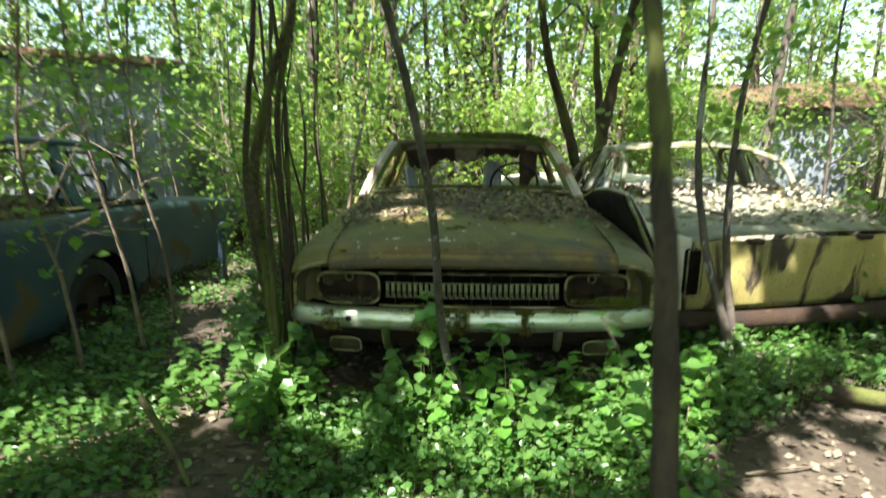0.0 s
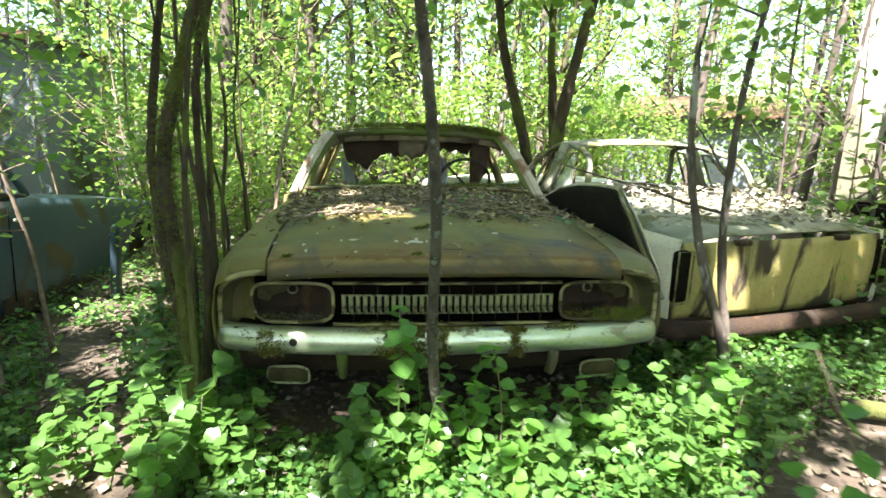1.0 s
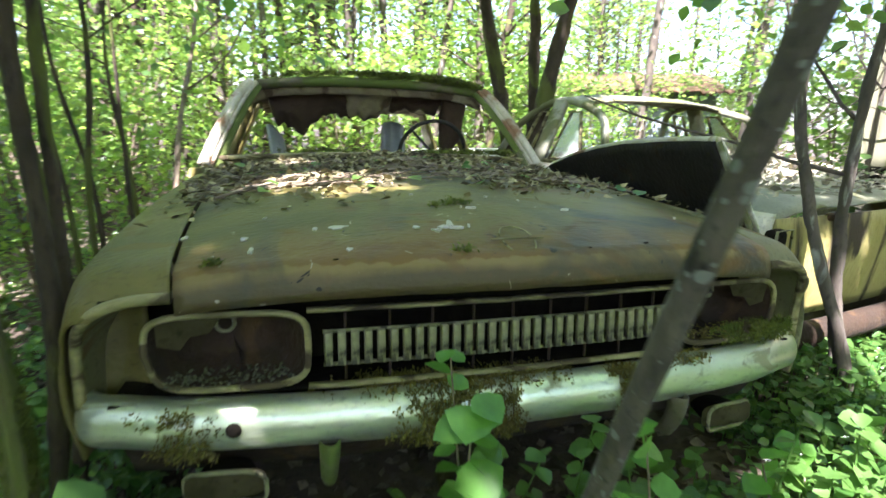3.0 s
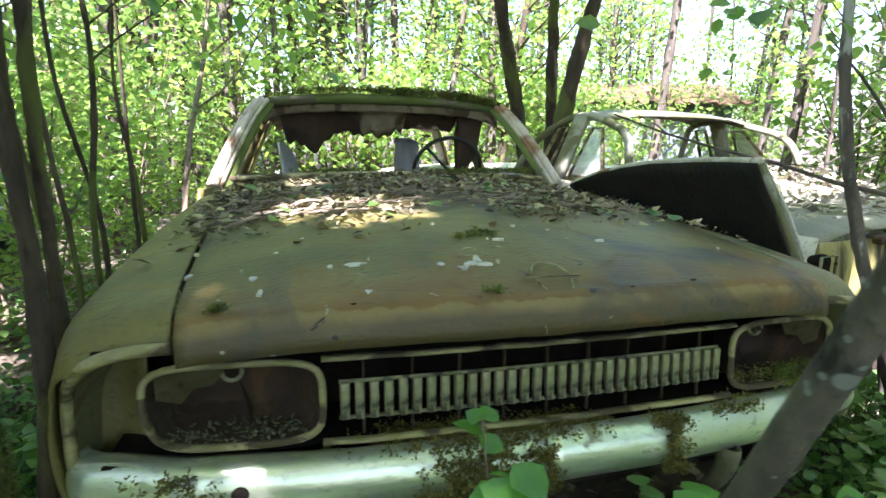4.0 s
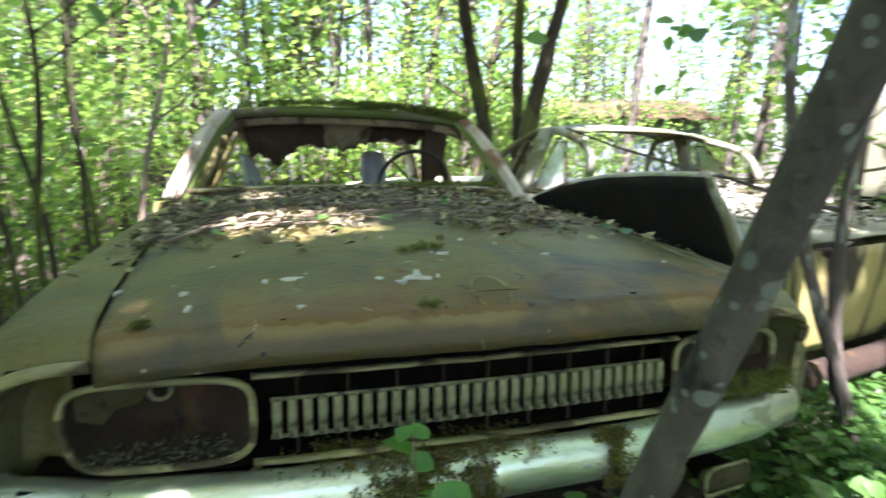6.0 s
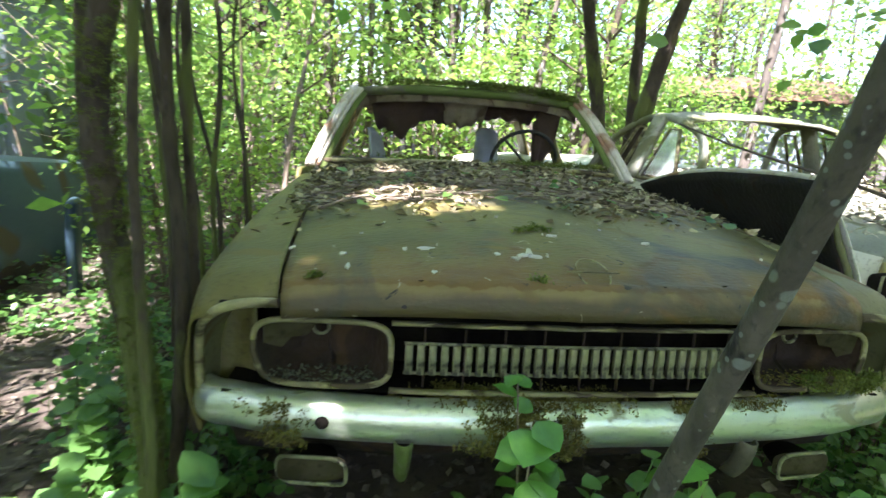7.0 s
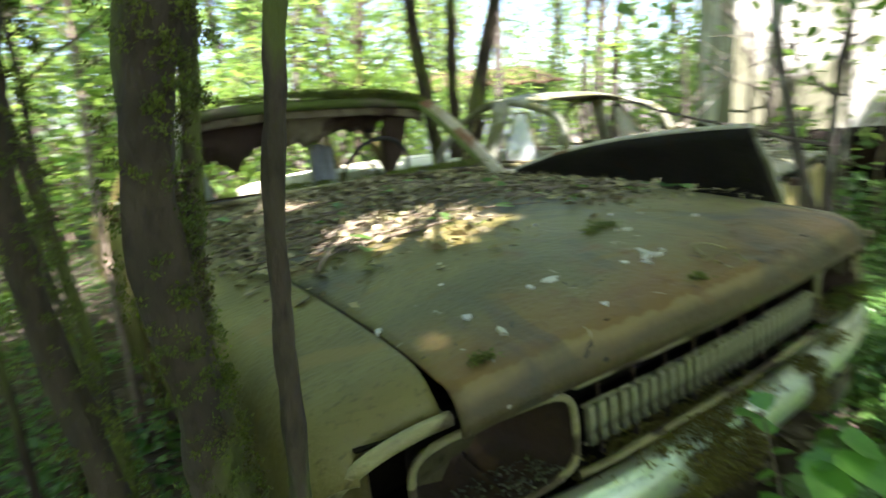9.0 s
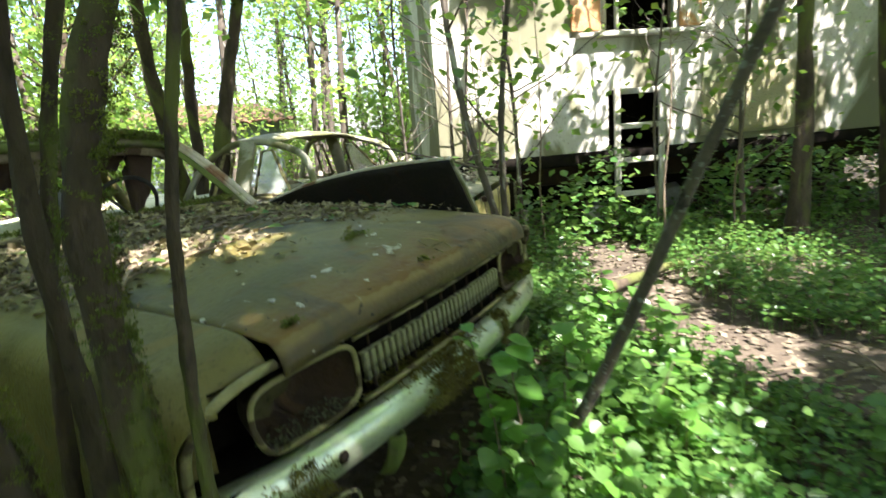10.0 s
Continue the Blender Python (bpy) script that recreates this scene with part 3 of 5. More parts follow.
    part("valance", sheet(lambda u, v: ((u * 2 - 1) * 0.80, -0.10 + 0.06 * (u * 2 - 1) ** 2 + 0.10 * v, 0.43 - 0.13 * v + 0.01 * wob(u * 5, v, 2)), 24, 6), RUST, car, "rusty lower front panel", thick=0.005)
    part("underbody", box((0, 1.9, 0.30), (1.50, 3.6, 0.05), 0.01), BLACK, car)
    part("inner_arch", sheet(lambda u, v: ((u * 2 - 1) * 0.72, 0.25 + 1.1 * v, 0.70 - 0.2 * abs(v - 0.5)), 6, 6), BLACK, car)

    # wheels
    for sx in (-1, 1):
        for wy in (0.78, 3.42):
            w = part("wheel", lathe([(-0.08, 0.20), (-0.085, 0.27), (-0.06, 0.31), (0.06, 0.31), (0.085, 0.27), (0.08, 0.20)], 28, m=pose(sx * 0.72, wy, 0.34)), TYRE, car, "sunken flat tyre on rusty rim")
            part("rim", lathe([(0.06, 0.20), (0.05, 0.16), (0.02, 0.10), (0.06, 0.06), (0.07, 0.0)], 24, m=pose(sx * 0.72, wy, 0.34, 0, 0, 0 if sx > 0 else 180)), RUST, w)

    # cowl, cabin
    part("cowl", sheet(lambda u, v: ((u * 2 - 1) * 0.745, 1.38 + 0.08 * (u * 2 - 1) ** 2 + 0.16 * v, 0.965 - 0.05 * (u * 2 - 1) ** 4 * (1 - v) + 0.02 * v), 24, 4), OLIVE, car, thick=0.005)
    part("dashboard", sheet(lambda u, v: ((u * 2 - 1) * 0.70, 1.50 + 0.38 * v, 0.985 - 0.28 * max(0, v - 0.55) ** 1.0), 20, 8), INNER, car, "dark dashboard strewn with litter", thick=0.02)
    for sx in (-1, 1):
        a = smooth_path([(sx * 0.79, 1.44, 0.94), (sx * 0.735, 1.54, 1.08), (sx * 0.66, 1.66, 1.24), (sx * 0.60, 1.75, 1.335)])
        g = Geo()
        for off, r in ((0.0, 0.020), (0.030, 0.012), (-0.030, 0.012)):
            tube([(p.x + sx * off * 0.8, p.y + abs(off) * 0.4, p.z) for p in a], r, 8, g)
        part("front_pillar", g, PILLAR, car, "windscreen pillar with flaking white paint")
        part("pillar_edge", sheet(lambda u, v: (a[int(v * (len(a) - 1))].x - sx * (0.03 + 0.035 * u), a[int(v * (len(a) - 1))].y + 0.012 + 0.02 * u, a[int(v * (len(a) - 1))].z - 0.01), 3, 18), ROOFP, car, "dark inner edge of the pillar", thick=0.006)
        part("centre_pillar", tube(smooth_path([(sx * 0.80, 2.52, 0.9), (sx * 0.72, 2.55, 1.12), (sx * 0.62, 2.58, 1.345)]), [0.035] * 13, 8), OLIVE, car)
        part("rear_pillar", sheet(lambda u, v: (sx * (0.80 - 0.2 * v), 3.55 - 0.30 * v - 0.30 * (1 - u) * (1 - 0.4 * v), 0.92 + 0.43 * v), 6, 8), OLIVE, car, thick=0.02)
        part("side_panel", sheet(lambda u, v: (sx * (0.875 - 0.03 * v * v + 0.01 * math.sin(v * 3)), 1.51 + 2.95 * u,
                                              (max(0.27, 0.27 + math.sqrt(max(0.0, 0.37 ** 2 - (1.51 + 2.95 * u - 3.42) ** 2))) if abs(1.51 + 2.95 * u - 3.42) < 0.37 else 0.27) * (1 - v) + (0.92 - 0.06 * max(0, u - 0.6)) * v), 60, 8), OLIVE, car, "olive door and rear side panel", thick=0.02)
        part("sill", tube([(sx * 0.85, 1.3, 0.26), (sx * 0.85, 3.0, 0.26)], 0.035, 8), RUST, car)

    def roof(u, v):
        x = (u * 2 - 1)
        hw = 0.615 + 0.01 * math.sin(v * 3)
        e = abs(x) ** 3
        return (x * hw, 1.735 + 0.05 * x * x + (3.30 - 1.735) * v, 1.378 + 0.035 * math.sin(min(v * 2.2, 1) * 1.5) - 0.045 * e - 0.06 * max(0, v - 0.75) * 4 * 0.5 + 0.005 * wob(x, v, 4))
    part("roof", sheet(roof, 36, 30), ROOFP, car, "rusty roof carrying a cushion of moss", thick=0.008)
    part("windscreen_header", tube([((i / 16 * 2 - 1) * 0.60, 1.745 + 0.05 * (i / 8 - 1) ** 2, 1.352 - 0.03 * abs(i / 8 - 1) ** 3) for i in range(17)], 0.024, 8), ROOFP, car)
    part("screen_gasket", tube(smooth_path([(-0.765, 1.50, 0.965), (-0.4, 1.44, 0.982), (0, 1.42, 0.99), (0.4, 1.44, 0.982), (0.765, 1.50, 0.965)]), 0.013, 6), TRIM, car, "pale strip along the screen base")
    part("roof_lining", sheet(lambda u, v: ((u * 2 - 1) * 0.57, 1.80 + 1.45 * v, 1.322 - 0.03 * (u * 2 - 1) ** 4 + 0.012 * wob(u * 3, v * 3, 2)), 20, 14), LINPALE, car, "sagging grey roof lining")
    part("header_panel", sheet(lambda u, v: ((u * 2 - 1) * (0.60 + 0.012 * v), 1.752 + 0.05 * (u * 2 - 1) ** 2 + 0.025 * v, 1.345 - 0.03 * abs(u * 2 - 1) ** 3 - (0.050 + 0.035 * abs(u * 2 - 1) ** 8 + 0.006 * wob(u * 5, 0, 3)) * v), 40, 5), LINPALE, car, "stained pale panel above the screen opening", thick=0.004)
    # torn lining hanging down, ragged lower edge
    def rag(x0, x1, y, top, depth, seed):
        def fn(u, v):
            x = x0 + (x1 - x0) * u
            edge = depth * (0.8 + 0.45 * wob(x, seed, 4, seed) + 0.22 * wob(x, seed, 11, seed) + 0.15 * wob(x, seed, 31, seed))
            edge *= min(1, 12 * u + 0.3, 9 * (1 - u) + 0.2)
            return (x, y + 0.03 * wob(x, v, 5, seed) + 0.10 * v, top - max(0.02, edge) * v)
        return sheet(fn, 40, 8)
    part("hanging_lining", rag(-0.52, -0.06, 1.84, 1.315, 0.215, 2.3), LINING, car, "brown torn lining hanging from the roof", thick=0.003)
    part("hanging_lining", rag(0.08, 0.42, 1.86, 1.315, 0.125, 6.1), LINING, car, thick=0.003)
    part("hanging_lining", rag(-0.13, 0.12, 1.80, 1.325, 0.15, 4.4), LINPALE, car, "grey torn lining", thick=0.003)
    part("hanging_rag", rag(0.40, 0.54, 1.83, 1.315, 0.32, 9.2), LINING, car, "brown rag hanging by the pillar", thick=0.004)
    # seats and wheel
    for sx, tilt in ((-1, 6), (1, -4)):
        def back(u, v):
            a = u * 2 * math.pi
            w = 0.235 * (1 - 0.25 * v ** 3)
            return (sx * 0.33 + w * math.copysign(abs(math.cos(a)) ** 0.6, math.cos(a)), 2.42 + 0.05 * math.sin(a) + 0.20 * v, 0.52 + 0.46 * v - (0.02 if v > 0.99 else 0))
        seat = part("seat", sheet(back, 28, 12), LINING, car, "torn seat with a faded pale cover")
    part("pale_cover", sheet(lambda u, v: (-0.51 + 0.08 * u - 0.02 * v, 2.02 + 0.08 * u, 0.98 + 0.17 * v * (1 - 0.5 * u * u)), 8, 8), SEATW, car, "faded blue-white vinyl cover", thick=0.02)
    part("pale_cover", sheet(lambda u, v: (0.14 + 0.12 * u + 0.03 * v * (0.5 - u), 2.25 + 0.03 * math.sin(u * 3) * 2, 0.96 + 0.24 * v * (1 - 0.6 * (u - 0.5) ** 2)), 8, 8), SEATW, car, "faded white seat cover", thick=0.03)
    sw = [Vector((0.36, 1.93, 1.01)) + Matrix.Rotation(radians(-62), 3, "X") @ Vector((0.19 * math.cos(a), 0.19 * math.sin(a), 0)) for a in [2 * math.pi * i / 32 for i in range(33)]]
    whl = part("steering_wheel", tube(sw, 0.011, 7, cap=False), TYRE, car, "black steering wheel")
    part("spoke", tube([sw[4], (0.36, 1.90, 1.0), sw[20]], 0.008, 6), TYRE, whl)
    # tail
    part("boot_lid", sheet(lambda u, v: ((u * 2 - 1) * (0.80 - 0.04 * v), 3.55 + 0.92 * v, 0.93 - 0.04 * v - 0.03 * (u * 2 - 1) ** 4 - 0.12 * max(0, v - 0.9) * 5), 20, 14), OLIVE, car, thick=0.01)
    part("tail_panel", sheet(lambda u, v: ((u * 2 - 1) * 0.85, 4.47 - 0.03 * (u * 2 - 1) ** 2, 0.30 + 0.56 * v), 14, 6), OLIVE, car, thick=0.01)
    return car


wreck()


# ---- other old cars ----
def old_car(name, label, m, paint, side_paint, tail_paint, L, W, deck, belt, roofz, cabin, wheels, low=0.22, glass=True):
    """A saloon, y from its tail (0) to its nose (L). cabin: y of screen base behind, roof rear, roof front, screen base ahead."""
    car = thing(name, label, "car", m)
    c0, c1, c2, c3 = cabin

    def deckz(y):
        if y <= c0:
            return deck + (belt - deck) * (y / c0) ** 2
        if y < c3:
            return belt
        k = (y - c3) / (L - c3)
        return belt - 0.10 * k - 0.10 * k ** 5

    def low_z(y):
        z = low
        for wy in wheels:
            if abs(y - wy) < 0.35:
                z = max(z, 0.26 + math.sqrt(0.35 ** 2 - (y - wy) ** 2))
        return z
    for sx in (-1, 1):
        part("side_panel", sheet(lambda u, v: (sx * (W / 2 - 0.03 * v ** 2 + 0.03 * math.sin(v * 2.6) - 0.05 * max(0, 0.06 - u) * 8 - 0.05 * max(0, u - 0.94) * 8), L * u,
                                              low_z(L * u) * (1 - v) + (deckz(L * u) - 0.02) * v + 0.004 * wob(u * 6, v * 2, 2)), 90, 10), side_paint, car, "dented faded side panel", thick=0.015)
        A = W / 2 - 0.05
        B = W / 2 - 0.20
        rail = smooth_path([(sx * A, c0, belt - 0.01), (sx * (A - 0.07), (c0 + c1) / 2 - 0.06, (belt + roofz) / 2 + 0.05), (sx * B, c1, roofz - 0.03), (sx * B, (c1 + c2) / 2, roofz),
                            (sx * B, c2, roofz - 0.04), (sx * (A - 0.06), (c2 + c3) / 2 + 0.02, (belt + roofz) / 2), (sx * A, c3, belt)])
        part("roof_rail", tube(rail, 0.021, 7), paint, car, "pale window frame")
        mid = (c1 + c2) / 2
        part("door_pillar", sheet(lambda u, v: (sx * (A - (A - B) * v), mid - 0.05 + 0.09 * u, belt - 0.01 + (roofz - belt) * v), 3, 6), paint, car, thick=0.03)
        part("window_strip", tube([(sx * A, c0 + 0.03, belt), (sx * A, c3 - 0.02, belt)], 0.012, 6), TRIM, car)
        for a, b in ((c0 + 0.16, mid - 0.09), (mid + 0.10, c3 - 0.20)):
            fr = [(sx * A, a, belt + 0.015), (sx * A, b, belt + 0.015), (sx * (B + 0.015), b if b < mid else c2 - 0.02, roofz - 0.06), (sx * (B + 0.015), a if a > mid else c1 + 0.03, roofz - 0.06), (sx * A, a, belt + 0.015)]
            wnd = part("side_window", tube(fr, 0.010, 6), TRIM, car, "window frame with perished rubber")
            if glass and a < mid:
                part("pane", Geo().add([fr[0], fr[1], fr[2], fr[3]], [(0, 1, 2, 3)]), PANE, wnd, "dusty side pane", smooth=False, thick=0.003).visible_shadow = False
        part("sill", tube([(sx * (W / 2 - 0.02), wheels[0] + 0.35, low), (sx * (W / 2 - 0.02), wheels[1] - 0.35, low)], 0.03, 6), RUST, car)
        for wy in wheels:
            w = part("wheel", lathe([(-0.07, 0.19), (-0.08, 0.25), (-0.055, 0.29), (0.055, 0.29), (0.08, 0.25), (0.07, 0.19)], 26, m=pose(sx * (W / 2 - 0.13), wy, 0.27)), TYRE, car, "sunken perished tyre")
            part("rim", lathe([(0.05, 0.19), (0.04, 0.15), (0.02, 0.10), (0.05, 0.05), (0.06, 0.0)], 22, m=pose(sx * (W / 2 - 0.13), wy, 0.27, 0, 0, 0 if sx > 0 else 180)), RUST, w)
    part("boot_lid", sheet(lambda u, v: ((u * 2 - 1) * (W / 2 - 0.06), 0.02 + (c0 + 0.02) * v, deckz((c0) * v) + 0.012 - 0.05 * (abs(u * 2 - 1)) ** 5 - 0.05 * max(0, 0.08 - v) * 6 + 0.006 * wob(u * 4, v * 3, 1)), 26, 20), paint, car, "sun-bleached lid strewn with leaves", thick=0.008)
    part("bonnet", sheet(lambda u, v: ((u * 2 - 1) * (W / 2 - 0.06), c3 + (L - c3) * v, deckz(c3 + (L - c3) * v) + 0.01 - 0.05 * abs(u * 2 - 1) ** 5), 20, 16), side_paint, car, thick=0.008)
    part("roof", sheet(lambda u, v: ((u * 2 - 1) * (W / 2 - 0.19), c1 + (c2 - c1) * v, roofz + 0.03 * math.sin(v * math.pi) + 0.015 - 0.04 * abs(u * 2 - 1) ** 4), 20, 14), paint, car, thick=0.01)
    part("tail_panel", sheet(lambda u, v: ((u * 2 - 1) * (W / 2 - 0.02), 0.03 * (u * 2 - 1) ** 2 - 0.03 * math.sin(v * 2.5), 0.36 + (deck - 0.40) * v), 24, 10), tail_paint, car, "peeling tail panel", thick=0.012)
    part("nose_panel", sheet(lambda u, v: ((u * 2 - 1) * (W / 2 - 0.02), L - 0.03 * (u * 2 - 1) ** 2, 0.32 + (deckz(L) - 0.33) * v), 16, 8), side_paint, car, thick=0.012)
    part("floor_pan", box((0, L / 2, 0.27), (W - 0.16, L - 0.2, 0.04), 0.01), BLACK, car)
    return car, deckz


YC = pose(2.02, 3.12, -0.12, 0, 0, 13)
yc, ydeck = old_car("cream_coupe", "cream and yellow saloon wreck with peeling tail, littered boot lid", YC, CREAMD, CREAM, YELLOW,
                    4.1, 1.50, 0.80, 0.86, 1.18, (0.86, 1.16, 1.54, 1.74), (0.75, 3.2))
part("bumper", tube(smooth_path([(-0.80, 0.35, 0.34), (-0.80, 0.06, 0.34), (-0.66, -0.08, 0.34), (0, -0.11, 0.34), (0.66, -0.08, 0.34), (0.80, 0.06, 0.34), (0.80, 0.35, 0.34)]), 0.05, 10), RUST, yc, "rust-brown tail bumper")
part("lower_apron", sheet(lambda u, v: ((u * 2 - 1) * 0.74, 0.02 + 0.08 * v, 0.37 - 0.15 * v), 14, 4), RUST, yc, thick=0.01)
for sx in (-1, 1):
    tl = part("tail_lamp", box((sx * 0.715, -0.012, 0.60), (0.085, 0.05, 0.26), 0.02), BLACK, yc, "dark empty tail lamp housing")
    part("lamp_rim", tube([(sx * 0.715 + dx, -0.042, 0.60 + dz) for dx, dz in ((-.045, -.13), (.045, -.13), (.045, .13), (-.045, .13), (-.045, -.13))], 0.005, 6), BARS, tl)
    part("hinge", box((sx * 0.35, -0.02, 0.755), (0.09, 0.05, 0.03), 0.01), RUST, yc)

BC = pose(-3.02, 2.32, -0.06, -5)
bc, bdeck = old_car("blue_saloon", "grey-blue saloon wreck with rusty sills beside the path", BC, TEAL, BLUE, BLUE,
                    4.0, 1.64, 0.86, 0.89, 1.29, (0.12, 0.34, 1.42, 1.72), (0.95, 3.25), glass=False)
part("steering_wheel", tube([Vector((0.42, 1.38, 0.92)) + Matrix.Rotation(radians(62), 3, "X") @ Vector((0.18 * math.cos(a), 0.18 * math.sin(a), 0)) for a in [2 * math.pi * i / 28 for i in range(29)]], 0.011, 6, cap=False), TYRE, bc)
part("seat", box((0.36, 0.85, 0.72), (0.5, 0.16, 0.50), 0.07, turn=pose(0, 0, 0, -12)), LINPALE, bc, "faded pale seat back")
for sx in (-1, 1):
    def rot(u, v):
        y = 1.32 + 1.6 * u
        return (sx * (0.842 - 0.004 * v), y, 0.20 + v * (0.10 + 0.09 * wob(y, sx, 3.3, 2) + 0.06 * wob(y, sx, 11, 7)))
    part("rusted_edge", sheet(rot, 60, 4), RUST, bc, "ragged rusted-through lower edge", thick=0.004)
    part("door_gap", tube([(sx * 0.845, 1.42, 0.30), (sx * 0.838, 1.42, 0.84)], 0.004, 4), BLACK, bc)
    part("door_handle", box((sx * 0.845, 1.52, 0.76), (0.02, 0.13, 0.02), 0.006), CHROME, bc, "dull chrome handle")
tagged(part("loose_door", box((0, 0, 0.25), (0.05, 0.12, 0.50), 0.02), BLUE, m=pose(-1.86, 4.25, -0.02, 4, 5, 10)), "dull blue car panel propped upright by the saloon", "car panel")

# dark panel standing along the right wing
def loose_panel():
    p = thing("loose_car_door", "black tarred inner face of a loose car door leaning between wrecks", "car door", CAR)
    a, b = Vector((0.80, 1.34, 0.95)), Vector((0.765, 0.20, 1.03))

    def fn(u, v):
        t = a.lerp(b, u)
        rise = 0.036 * math.sin(u * math.pi) - 0.03 * max(0, 0.2 - u) * 2
        z0 = 0.55 + 0.1 * (1 - u)
        return (t.x + 0.21 * (1 - v) + 0.012 * wob(u * 4, v * 3, 2) - 0.0, t.y + 0.0 - 0.06 * (1 - v) * u, z0 + (t.z + rise - z0) * v)
    part("inner_skin", sheet(fn, 30, 12), INNER, p, thick=0.01)
    part("outer_skin", sheet(lambda u, v: (fn(u, v)[0] + 0.035 + 0.02 * math.sin(v * 3), fn(u, v)[1], fn(u, v)[2]), 30, 10), CREAM, p, "cream outer skin", thick=0.004)
    part("front_edge", tube([(fn(1, v)[0] + 0.018, fn(1, v)[1] - 0.004, fn(1, v)[2]) for v in [i / 8 for i in range(9)]], 0.010, 6), CREAMD, p, "cream folded edge")
    part("top_edge", tube([(fn(u, 1)[0] + 0.018, fn(u, 1)[1], fn(u, 1)[2] + 0.004) for u in [i / 20 for i in range(21)]], 0.014, 6), PILLAR, p, "pale flaking top edge")


loose_panel()


# litter heaped on the pale boot lid
_rl = np.random.RandomState(3)
_bl = np.stack([_rl.normal(0.1, 0.42, 900).clip(-0.68, 0.68), _rl.uniform(0.08, 0.95, 900), np.zeros(900)], 1)
_bl[:, 2] = [ydeck(max(0.05, q[1])) + 0.02 + abs(_rl.normal(0, 0.035)) * min(1, q[1] * 2) for q in _bl]
_v, _f = leaves(_rl, _bl, 0.042, 0.0, False, 1.0, 0.5)
tagged(part("boot_litter", leaf_mesh("boot_litter", _v, _f, DEADP), DEADP, m=YC), "dry leaves painted pale as if sunlit, heaped on the cream boot lid", "leaf litter", kind="stuff")


# ---- trailer with ladder, sheds ----
TR = Matrix.Translation((4.09, 2.58, 0.08)) @ Matrix.Rotation(math.atan2(-0.80, 0.60), 4, "Z")   # x along the wall, y away from the path


